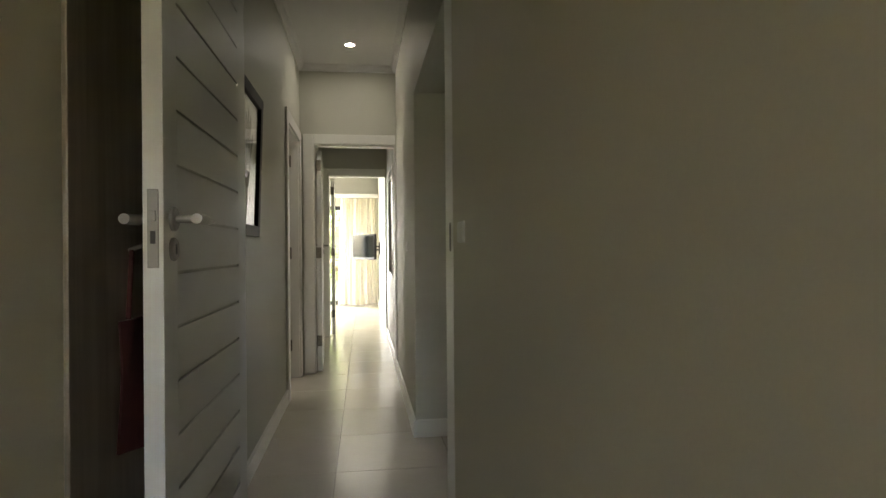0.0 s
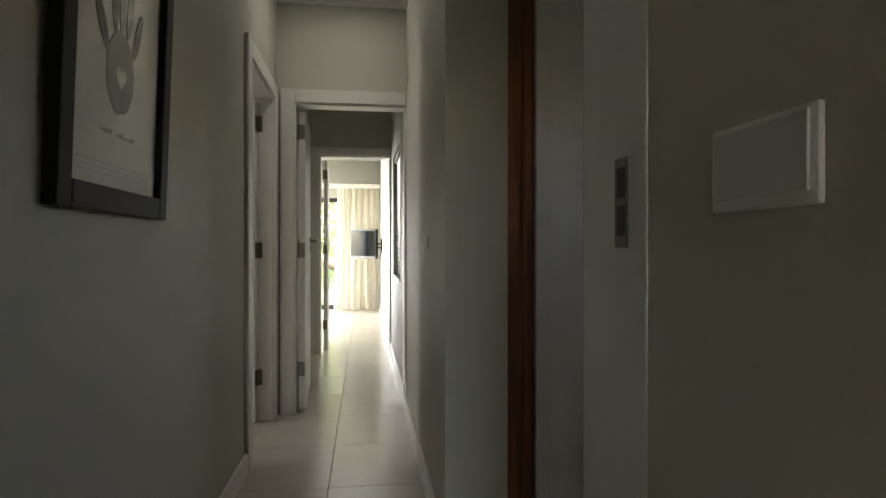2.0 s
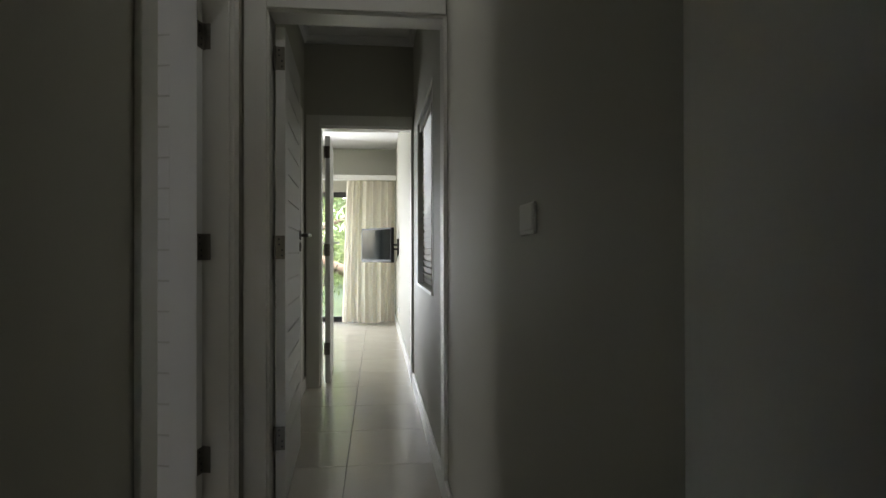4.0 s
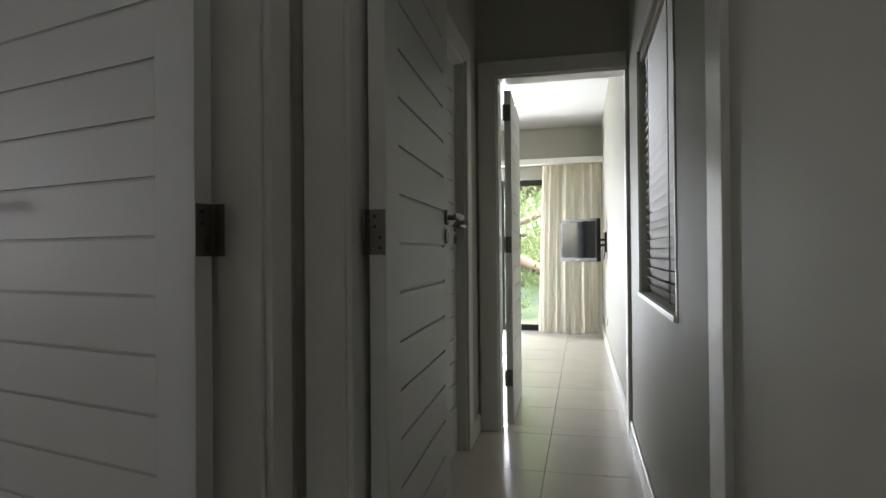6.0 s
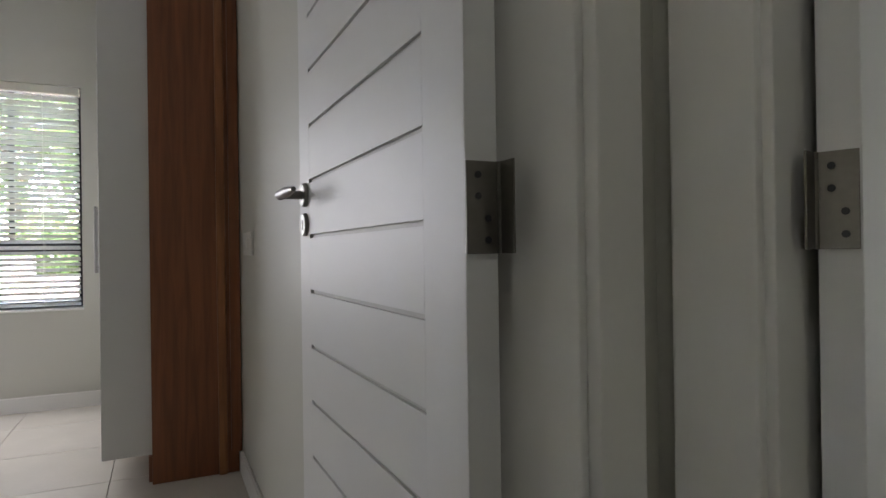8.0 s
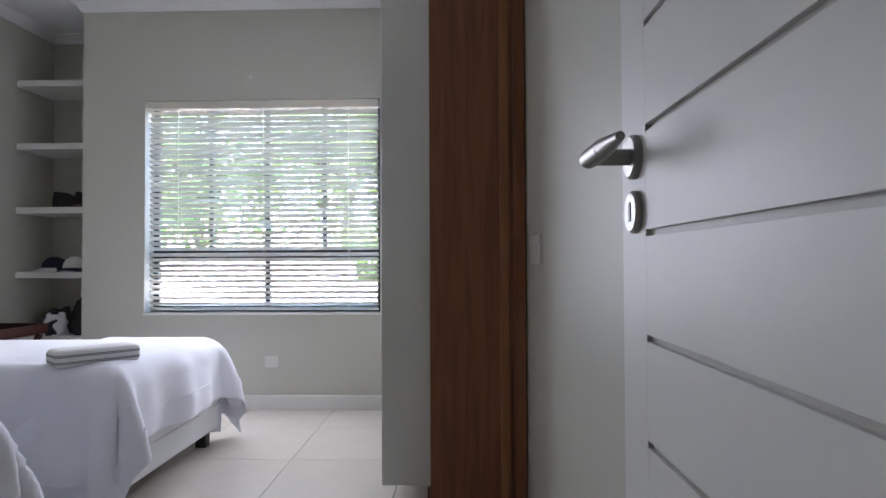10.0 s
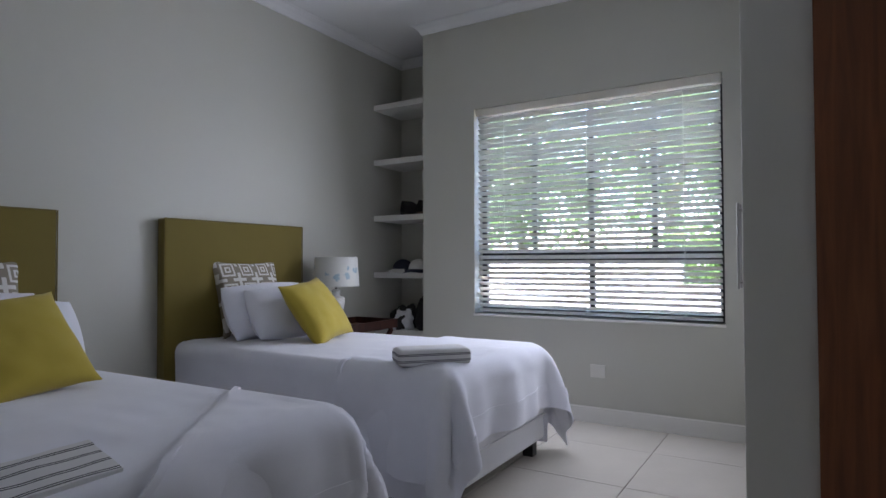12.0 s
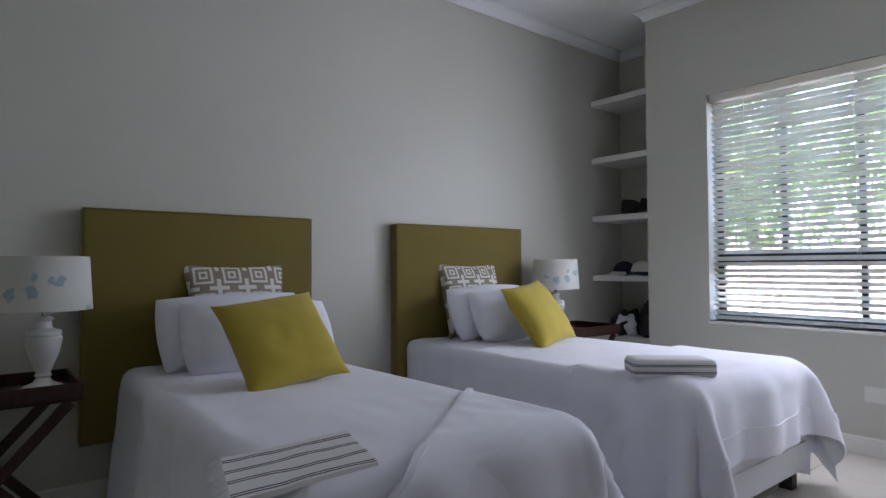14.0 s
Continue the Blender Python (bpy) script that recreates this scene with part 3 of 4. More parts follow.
def wardrobe_bedroom():
    ob = thing("wardrobe", BED, "built-in white wardrobe with a brown timber end panel", "wardrobe")
    part("timber_post", soft_box(-2.935, -2.90, 5.25, 5.628, 0, 2.86, 0.003), TIMBER, ob, "reddish brown timber end panel")
    part("timber_bead", soft_box(-2.902, -2.878, 5.535, 5.575, 0, 2.86, 0.009, 3), TIMBER_LIT, ob, "timber bead, light on it put into a lighter colour")
    part("timber_edge", soft_box(-2.902, -2.885, 5.592, 5.640, 0.10, 2.86, 0.003), TIMBER, ob)
    part("end_panel", soft_box(-2.985, -2.945, 5.045, 5.262, 0.125, 2.84, 0.003), DOOR, ob, "white painted end panel")
    part("carcass", boxes((-4.70, -2.94, 5.27, 5.64, 0.0, 2.86), (-4.70, -2.99, 5.075, 5.269, 0.12, 2.84)), GROOVE_SHADE, ob)
    part("plinth", soft_box(-4.70, -2.94, 5.235, 5.268, 0, 0.118, 0.002), TIMBER, ob)
    x = -4.70
    for i in range(4):
        d = part("door", soft_box(x + 0.0015, x + 0.4265, 5.050, 5.072, 0.125, 2.84, 0.0025), DOOR, ob)
        bar_handle(d, pose(x + (0.39 if i % 2 == 0 else 0.04), 5.050, 1.13), 0.34, 0.055)
        x += 0.428


wardrobe_dressing()
wardrobe_bedroom()


# ---------------------------------------------------------------- beds
def drape(width, q0, q1, length, side, foot, z, wob, seed, lift=0.0, r=0.05, thick=0.008, n=(64, 56), skew=0.0, slide=0.0, pleats=17.0, flare=0.012):
    """Cloth over a bed: x across, y from the head; hangs down both sides and over the foot."""
    L = length + lift
    rnd = random.Random(seed)
    ph = [rnd.uniform(0, 6.28) for _ in range(6)]

    def place(u, v):
        qs = min(q0 + skew * u, q1 + foot - 0.02)
        q = qs + v * (q1 + foot - qs) + min(slide * u, max(0.0, length + 0.25 - q0))
        a = width / 2 + lift - 0.055 * (1 - min(1.0, q / L)) ** 1.5
        p = (u * 2 - 1) * (a + side)
        du, dv = max(abs(p) - a + r, 0.0), max(q - L + r, 0.0)
        sx = 1 if p > 0 else -1
        px, py = max(-a + r, min(a - r, p)), min(q, L - r)
        d = math.hypot(du, dv)
        if d < 1e-6:
            h = 0.007 * noise.noise((p * 4 + seed, q * 4, seed)) + 0.0035 * noise.noise((p * 13, q * 9, seed + 3.0))
            return (px, py, z + lift + h)
        ang = min(d / r, math.pi / 2)
        out, drop = r * math.sin(ang), r * (1 - math.cos(ang)) + max(0.0, d - r * math.pi / 2)
        cx, cy = du / d, dv / d
        diag = 2 * cx * cy
        t = (q if cx > cy else p) * pleats
        fold = wob * min(1.0, drop / 0.25) * (math.sin(t + ph[0]) + 0.6 * math.sin(2.3 * t + ph[1]) + 1.2 * noise.noise((t * 0.23, drop * 2, seed)))
        fold += 0.02 * diag * math.sin(9 * math.atan2(cy, cx) + ph[2]) * min(1.0, drop / 0.2)
        fold += 0.010 * min(1.0, drop / 0.1) * noise.noise((p * 7, q * 7, seed + 8.0))
        out += fold + 0.25 * drop * diag + flare * drop
        return (px + sx * cx * out, py + cy * out, max(0.012, z + lift - drop))

    return thicken(grid_mesh(n[0], n[1], place), -thick)


def pillow(w, h, t, seed=1, n=22, pinch=0.10, rounding=0.0):
    """Lies in the x-z plane, bulging along y; the foot of it at z = 0."""
    bm = bmesh.new()
    for s in (-1, 1):
        grid = []
        for i in range(n + 1):
            row = []
            for j in range(n + 1):
                u, v = 2 * i / n - 1, 2 * j / n - 1
                bul = max(0.0, (1 - abs(u) ** 2.6)) ** 0.55 * max(0.0, (1 - abs(v) ** 2.6)) ** 0.55
                k = 1 - pinch * (1 - abs(u) ** 2) * abs(v) ** 6
                kk = 1 - pinch * (1 - abs(v) ** 2) * abs(u) ** 6
                wr = 0.006 * noise.noise((u * 3 + seed, v * 3, s * 2.0 + seed)) + 0.003 * noise.noise((u * 9, v * 9 + seed, s * 1.0))
                k, kk = k * math.sqrt(1 - rounding * u * u / 2), kk * math.sqrt(1 - rounding * v * v / 2)
                row.append(bm.verts.new((u * w / 2 * kk, s * (t / 2 * bul + 0.003) + wr * min(1, 4 * bul), h / 2 + v * h / 2 * k)))
            grid.append(row)
        for i in range(n):
            for j in range(n):
                bm.faces.new((grid[i][j], grid[i + 1][j], grid[i + 1][j + 1], grid[i][j + 1]))
        if s < 0:
            first = grid
        else:
            for i in range(n):
                for a, b, c, d in (((i, 0), (i + 1, 0), None, None), ((i, n), (i + 1, n), None, None), ((0, i), (0, i + 1), None, None), ((n, i), (n, i + 1), None, None)):
                    bm.faces.new((first[a[0]][a[1]], first[b[0]][b[1]], grid[b[0]][b[1]], grid[a[0]][a[1]]))
    return bm


def bed(x, seed, skew=0.0, W=1.06, board=0.0):
    L, z = 1.90, 0.598
    fold = 1.02 if skew else 1.30
    m = BED @ pose(x, 2.065, 0)
    ob = thing("bed", m, "single bed made up with white linen and an olive headboard", "bed", "twin beds")

    def narrowed(bm):
        """Draws the head end in, as the tucked linen does."""
        for v in bm.verts:
            v.co.x *= 1 - 0.12 * (1 - v.co.y / L)
        return bm

    part("base", narrowed(soft_box(-W / 2 + 0.01, W / 2 - 0.01, 0.0, L - 0.015, 0.085, 0.35, 0.015, 3)), BASE_CLOTH, ob, "white cloth-covered bed base")
    part("base_piping", narrowed(soft_box(-W / 2 + 0.004, W / 2 - 0.004, 0.0, L - 0.008, 0.212, 0.222, 0.004)), BASE_CLOTH, ob)
    for lx in (-W / 2 + 0.09, W / 2 - 0.09):
        for ly in (0.1, L - 0.07):
            part("leg", soft_box(lx - 0.03, lx + 0.03, ly - 0.03, ly + 0.03, 0, 0.086, 0.004), BLACK, ob, "short black leg")
    part("mattress", narrowed(soft_box(-W / 2 + 0.012, W / 2 - 0.012, 0.0, L - 0.02, 0.352, 0.585, 0.04, 4)), BASE_CLOTH, ob)
    hb = part("headboard", soft_box(board - 0.55, board + 0.55, -0.082, -0.006, 0.28, 1.33, 0.012, 3), OLIVE, ob, "olive green upholstered headboard", 40)
    part("piping", boxes((board - 0.553, board - 0.549, -0.010, -0.004, 0.28, 1.332), (board + 0.549, board + 0.553, -0.010, -0.004, 0.28, 1.332), (board - 0.549, board + 0.549, -0.010, -0.004, 1.328, 1.333)), OLIVE, hb)
    part("sheet", drape(W, 0.0, L, L, 0.53, 0.29 if skew else 0.06, z, 0.009, seed, n=(80, 60), pleats=11.0, flare=0.10 if skew else 0.02), LINEN, ob, "smooth white sheet", 60)
    part("bedspread", drape(W, fold, L, L, 0.42, 0.31, z, 0.022, seed + 5, lift=0.016, r=0.10, n=(120, 64), skew=skew, pleats=10.0, flare=0.05), LINEN, ob, "white bedspread folded back, with loose folds at the foot", 60)
    part("turned_hem", drape(W, fold - 0.012, fold + 0.012, L, 0.40, 0.0, z, 0.004, seed + 5, lift=0.013, thick=0.008, n=(120, 5), slide=skew), LINEN, ob, "rolled white hem", 60)
    part("foot_hem", drape(W, L + 0.20, L + 0.235, L, 0.30, 0.0, z, 0.022, seed + 5, lift=0.022, r=0.10, thick=0.005, n=(120, 4), pleats=10.0, flare=0.05), LINEN, ob, "stitched hem band", 60)
    return m


def patterned_cloth():
    """Taupe cloth with white squares in squares, in the object's own x and z."""
    m = material("taupe_square_print", (0.30, 0.26, 0.20), rough=0.85, fine=400, bump=0.3)
    n, l = m.node_tree.nodes, m.node_tree.links
    tc, sep = n.new("ShaderNodeTexCoord"), n.new("ShaderNodeSeparateXYZ")
    l.new(tc.outputs["Object"], sep.inputs[0])

    def op(kind, a, b=None):
        q = n.new("ShaderNodeMath")
        q.operation = kind
        for i, v in enumerate((a, b)):
            if v is None:
                continue
            if isinstance(v, (int, float)):
                q.inputs[i].default_value = v
            else:
                l.new(v, q.inputs[i])
        return q.outputs[0]

    cell = 0.138
    ax = [op("ABSOLUTE", op("SUBTRACT", op("FRACT", op("DIVIDE", op("ADD", sep.outputs[k], 5.0 + off), cell)), 0.5)) for k, off in (("X", 0.0), ("Z", 0.02))]
    ring = op("MAXIMUM", ax[0], ax[1])
    a = op("MULTIPLY", op("GREATER_THAN", ring, 0.24), op("LESS_THAN", ring, 0.325))
    b = op("MULTIPLY", op("GREATER_THAN", ring, 0.07), op("LESS_THAN", ring, 0.14))
    far = [op("SUBTRACT", 0.5, q) for q in ax]
    cross = op("MULTIPLY", op("LESS_THAN", op("MINIMUM", far[0], far[1]), 0.075), op("LESS_THAN", op("MAXIMUM", far[0], far[1]), 0.34))
    fac = op("MINIMUM", op("ADD", op("ADD", a, b), cross), 1.0)
    mix = n.new("ShaderNodeMix")
    mix.data_type = "RGBA"
    mix.inputs[6].default_value, mix.inputs[7].default_value = (0.27, 0.235, 0.18, 1), (0.72, 0.70, 0.66, 1)
    l.new(fac, mix.inputs[0])
    l.new(mix.outputs[2], n["Principled BSDF"].inputs["Base Color"])
    return m


def striped_cloth(name, axis, rows, half):
    """White towelling with thin dark lines at the given places on one axis."""
    m = material(name, (0.76, 0.76, 0.75), rough=0.95, fine=380, bump=0.5)
    n, l = m.node_tree.nodes, m.node_tree.links
    tc, sep = n.new("ShaderNodeTexCoord"), n.new("ShaderNodeSeparateXYZ")
    l.new(tc.outputs["Object"], sep.inputs[0])
    total = None
    for v in rows:
        c = n.new("ShaderNodeMath")
        c.operation, c.inputs[1].default_value, c.inputs[2].default_value = "COMPARE", v, half
        l.new(sep.outputs[axis], c.inputs[0])
        if total is None:
            total = c.outputs[0]
        else:
            s = n.new("ShaderNodeMath")
            s.operation = "MAXIMUM"
            l.new(total, s.inputs[0])
            l.new(c.outputs[0], s.inputs[1])
            total = s.outputs[0]
    mix = n.new("ShaderNodeMix")
    mix.data_type = "RGBA"
    mix.inputs[6].default_value, mix.inputs[7].default_value = (0.74, 0.74, 0.74, 1), (0.045, 0.045, 0.06, 1)
    l.new(total, mix.inputs[0])
    l.new(mix.outputs[2], n["Principled BSDF"].inputs["Base Color"])
    return m


PRINT = patterned_cloth()
STRIPE_FLAT = striped_cloth("striped_towel_flat", "Y", [-0.105, -0.093, -0.035, -0.023, 0.038, 0.050, 0.108, 0.120], 0.0032)
STRIPE_ROLL = striped_cloth("striped_towel_folded", "Z", [0.020, 0.026, 0.048, 0.054], 0.0016)


def cushion(name, bm, mat, m, label, category="cushion", group=""):
    ob = new(name, mesh_of(name, bm, mat, 70))
    ob.matrix_world = m
    return tagged(ob, label, category, group)


B1, B2 = bed(-1.785, 1, 1.45, 0.964, 0.048), bed(-3.418, 2)
for B, sd_, cx, cm in ((B1 @ pose(0.048, 0, 0), 1, -0.13, pose(-0.075, 0.88, 0.604, 40, 6, 4)), (B2, 2, -0.03, pose(-0.10, 0.73, 0.604, 35, 6, 14))):
    cushion("scatter_cushion", pillow(0.55, 0.52, 0.13, seed=sd_, pinch=0.17), PRINT, B @ pose(cx, 0.12, 0.600, 17, 0, 0), "taupe and white geometric cushion against the headboard", group="printed cushions")
    cushion("pillow", pillow(0.74, 0.37, 0.23, seed=sd_ + 3, pinch=0.03, rounding=0.32), LINEN, B @ pose(-0.07, 0.27, 0.600, 24, 1, 3), "plump white pillow leaning on the bed", "pillow", "white pillows")
    cushion("pillow", pillow(0.73, 0.36, 0.23, seed=sd_ + 5, pinch=0.03, rounding=0.32), LINEN, B @ pose(-0.12, 0.44, 0.598, 30, -1, -2), "plump white pillow leaning on the bed", "pillow", "white pillows")
    cushion("scatter_cushion", pillow(0.44, 0.43, 0.16, seed=sd_ + 7), MUSTARD, B @ cm, "mustard yellow square cushion in front of the pillows", group="mustard cushions")


# towels
def towel_flat():
    def place(u, v):
        x, y = (u - 0.5) * 0.35, (v - 0.5) * 0.27
        return (x + 0.3 * y, y + 0.02 * x, 0.004 * noise.noise((x * 12, y * 12, 2.0)))
    bm = thicken(grid_mesh(20, 16, place), 0.012)
    return bm


tw = thing("towel", B1 @ pose(0.398, 1.730, 0.614, 0, 0, 2), "white towel with dark stripes laid flat on the bed", "towel")
part("cloth", towel_flat(), STRIPE_FLAT, tw, smooth=60)
fr = bmesh.new()
for i in range(46):
    y = -0.13 + 0.26 * i / 45
    tube(fr, (0.173 + 0.3 * y, y, 0.002), (0.204 + 0.3 * y + random.uniform(-0.006, 0.006), y + random.uniform(-0.006, 0.006), -0.008), 0.0016, 0.0008, 5)
part("fringe", fr, LINEN, tw)
tw = thing("towel", B2 @ pose(0.37, 1.70, 0.612, 0, 0, -42), "white towel with dark stripes folded on the bed", "towel")
part("roll", soft_box(-0.168, 0.168, -0.082, 0.082, 0, 0.074, 0.028, 5), STRIPE_ROLL, tw, smooth=50)
part("fold", soft_box(-0.160, 0.160, -0.088, 0.0, 0.006, 0.036, 0.014, 4), STRIPE_ROLL, tw, smooth=50)



# ---------------------------------------------------------------- bedside tables and lamps
def tray_table(m, label):
    ob = thing("bedside_table", m, label, "bedside table", "tray tables")
    w, d, z = 0.56, 0.42, 0.60
    tray = part("tray", soft_box(-w / 2, w / 2, -d / 2, d / 2, z - 0.035, z - 0.018, 0.003), MAHOGANY, ob)
    for y in (-d / 2, d / 2 - 0.014):
        part("rim", soft_box(-w / 2, w / 2, y, y + 0.014, z - 0.036, z + 0.032, 0.004), MAHOGANY, tray)
    for x in (-w / 2, w / 2 - 0.014):
        part("rim", soft_box(x, x + 0.014, -d / 2 + 0.014, d / 2 - 0.014, z - 0.036, z + 0.032, 0.004), MAHOGANY, tray)
    ln = math.hypot(w - 0.08, z - 0.06)
    an = math.degrees(math.atan2(z - 0.06, w - 0.08))
    for y, s in ((-d / 2 + 0.03, 1), (-d / 2 + 0.055, -1), (d / 2 - 0.055, 1), (d / 2 - 0.03, -1)):
        part("leg", soft_box(-ln / 2, ln / 2, -0.011, 0.011, -0.02, 0.02, 0.004), MAHOGANY, ob, m=pose(0, y, (z - 0.03) / 2 + 0.004, 0, -s * an, 0))
    for x in (-w / 2 + 0.06, w / 2 - 0.06):
        part("stretcher", tube(bmesh.new(), (x, -d / 2 + 0.03, 0.09), (x, d / 2 - 0.03, 0.09), 0.011), MAHOGANY, ob, smooth=40)
    return ob


def shade_cloth():
    m = material("floral_lampshade", (0.62, 0.62, 0.58), rough=0.9, fine=300, bump=0.2)
    n, l = m.node_tree.nodes, m.node_tree.links
    tc, vo, no, ra, mx = n.new("ShaderNodeTexCoord"), n.new("ShaderNodeTexVoronoi"), n.new("ShaderNodeTexNoise"), n.new("ShaderNodeValToRGB"), n.new("ShaderNodeMix")
    vo.inputs["Scale"].default_value, no.inputs["Scale"].default_value, no.inputs["Detail"].default_value = 9, 34, 4
    md = n.new("ShaderNodeMath")
    md.operation = "MULTIPLY"
    inv = n.new("ShaderNodeMapRange")
    inv.inputs["From Min"].default_value, inv.inputs["From Max"].default_value = 0.55, 0.2
    l.new(tc.outputs["Object"], vo.inputs["Vector"])
    l.new(tc.outputs["Object"], no.inputs["Vector"])
    l.new(vo.outputs["Distance"], inv.inputs["Value"])
    l.new(inv.outputs["Result"], md.inputs[0])
    l.new(no.outputs["Fac"], md.inputs[1])
    ra.color_ramp.elements[0].position, ra.color_ramp.elements[1].position = 0.40, 0.52
    l.new(md.outputs[0], ra.inputs["Fac"])
    mx.data_type = "RGBA"
    mx.inputs[6].default_value, mx.inputs[7].default_value = (0.62, 0.62, 0.57, 1), (0.33, 0.43, 0.48, 1)
    l.new(ra.outputs["Color"], mx.inputs[0])
    l.new(mx.outputs[2], n["Principled BSDF"].inputs["Base Color"])
    return m


SHADE = shade_cloth()


def table_lamp(m):
    ob = thing("table_lamp", m, "white turned table lamp with a floral drum shade", "lamp", "bedside lamps")
    part("foot", lathe([(0.075, 0), (0.075, 0.012), (0.06, 0.02), (0.035, 0.032), (0.022, 0.05)]), CERAMIC, ob, smooth=40)
    part("body", lathe([(0.022, 0.05), (0.030, 0.058), (0.024, 0.068), (0.036, 0.10), (0.055, 0.15), (0.064, 0.195), (0.064, 0.205), (0.058, 0.212), (0.064, 0.22), (0.06, 0.232), (0.03, 0.242), (0.026, 0.27), (0.034, 0.28), (0.02, 0.29)]), CERAMIC, ob, smooth=40)
    part("stem", tube(bmesh.new(), (0, 0, 0.29), (0, 0, 0.36), 0.008), STEEL, ob)
    sh = lathe([(0.168, 0.315), (0.155, 0.525)], 40, caps=False)
    part("shade", thicken(sh, 0.004), SHADE, ob, "pale drum shade with blue flowers", 40)
    ring = bmesh.new()
    for a in (0, 120, 240):
        tube(ring, (0, 0, 0.36), (0.156 * math.cos(radians(a)), 0.156 * math.sin(radians(a)), 0.42), 0.002, seg=6)
    part("spider", ring, STEEL, ob)
    return ob


tray_table(BED @ pose(-0.86, 2.27, 0), "dark mahogany butler's tray table on crossed legs")
tray_table(BED @ pose(-4.30, 2.27, 0), "dark mahogany butler's tray table beside the alcove")
table_lamp(BED @ pose(-1.03, 2.27, 0.585))
table_lamp(BED @ pose(-4.10, 2.27, 0.585))
# flex and adaptor on the tray
cd = thing("lamp_flex", BED @ pose(-0.86, 2.30, 0.586), "white lamp flex and plug lying on the tray", "cable")
cu = bmesh.new()
pts = [(0.16 + 0.18 * math.cos(a), 0.02 + 0.07 * math.sin(1.3 * a), 0.005 + 0.012 * abs(math.sin(a))) for a in [0.35 * i - 2.2 for i in range(14)]]
for a, b in zip(pts, pts[1:]):
    tube(cu, a, b, 0.004, seg=7)
part("flex", cu, PLASTIC, cd, smooth=60)
part("plug", soft_box(0.17, 0.22, -0.04, 0.0, 0.0, 0.04, 0.01, 3), PLASTIC, cd, smooth=40)

# ---------------------------------------------------------------- alcove shelves and what lies on them
for z in (2.43, 1.945, 1.455, 0.962, 0.475):
    structure("trim_shelf_%d" % round(z * 100), soft_box(-5.339, -4.92, 1.981, 2.629, z - 0.024, z + 0.024, 0.003), TRIM, BED, "white painted alcove shelf")


def cap(m, mat, brim, label):
    ob = thing("cap", m, label, "cap", "caps")
    prof = [(0.088, 0), (0.090, 0.03), (0.082, 0.065), (0.060, 0.095), (0.030, 0.110), (0.006, 0.114)]
    part("crown", lathe(prof, 20), mat, ob, smooth=60)

    def place(u, v):
        a = radians(-62 + 124 * u)
        r = 0.086 + 0.075 * v * math.cos(a * 0.8)
        return (r * math.cos(a), r * math.sin(a), 0.010 - 0.02 * v - 0.02 * abs(math.sin(a)) * v + 0.02)
    part("brim", thicken(grid_mesh(12, 4, place), 0.004), brim, ob, smooth=60)


def shoe(m, mat, sole, label):
    ob = thing("shoe", m, label, "shoe", "shoes")
    def place(u, v):
        y = -0.14 + 0.28 * u
        a = math.pi * v
        w = 0.045 * (1 - 0.25 * (2 * u - 1) ** 2) * (1 - max(0, u - 0.9) * 5)
        h = 0.10 - 0.055 * max(0, min(1, (u - 0.35) * 2.2))
        return (w * math.cos(a), y, 0.018 + h * math.sin(a) ** 0.8)
    part("upper", thicken(grid_mesh(16, 10, place), 0.004), mat, ob, smooth=60)
    part("sole", soft_box(-0.042, 0.042, -0.14, 0.135, 0, 0.02, 0.008, 3), sole, ob)


def crumpled(name, m, w, d, h, mat, seed, label, category):
    bm = bmesh.new()
    bmesh.ops.create_icosphere(bm, subdivisions=4, radius=1.0)
    for v in bm.verts:
        k = 1 + 0.35 * noise.noise(v.co * 1.7 + Vector((seed, 0, 0))) + 0.16 * noise.noise(v.co * 4.5 + Vector((0, seed, 0)))
        z = max(v.co.z * k, -0.45)
        v.co = Vector((v.co.x * k * w / 2, v.co.y * k * d / 2, (z + 0.45) / 1.45 * h))
    ob = new(name, mesh_of(name, bm, mat, 60))
    ob.matrix_world = m
    tagged(ob, label, category)


cap(BED @ pose(-5.05, 2.20, 0.987, 0, 0, -20), NAVY, PLASTIC, "navy cap with a white brim on the alcove shelf")
cap(BED @ pose(-5.03, 2.38, 0.987, 0, 0, 10), PLASTIC, NAVY, "white cap on the alcove shelf")
cap(BED @ pose(-5.06, 2.53, 0.987, 0, 0, 30), LIME, NAVY, "lime and navy cap on the alcove shelf")
shoe(BED @ pose(-5.06, 2.33, 1.480, 0, 0, 70), CHARCOAL, CHARCOAL, "dark leather shoe on the alcove shelf")
shoe(BED @ pose(-5.08, 2.47, 1.480, 0, 0, 80), CHARCOAL, BARK, "brown-black shoe on the alcove shelf")
crumpled("rolled_bag", BED @ pose(-5.10, 2.55, 1.480), 0.15, 0.13, 0.16, CHARCOAL, 3, "dark rolled sports bag on the shelf", "bag")
crumpled("rolled_bag", BED @ pose(-5.05, 2.60, 1.970), 0.08, 0.06, 0.10, CHARCOAL, 9, "small dark pouch on the shelf", "bag")
crumpled("folded_clothes", BED @ pose(-5.05, 2.22, 0.500), 0.30, 0.22, 0.20, CHARCOAL, 5, "heap of dark clothes on the low shelf", "clothes")
crumpled("folded_clothes", BED @ pose(-4.99, 2.24, 0.500), 0.16, 0.20, 0.17, BASE_CLOTH, 7, "white crumpled shirt on the low shelf", "clothes")
crumpled("sports_bag", BED @ pose(-5.08, 2.48, 0.500), 0.28, 0.26, 0.30, CHARCOAL, 11, "black sports bag on the low shelf", "bag")

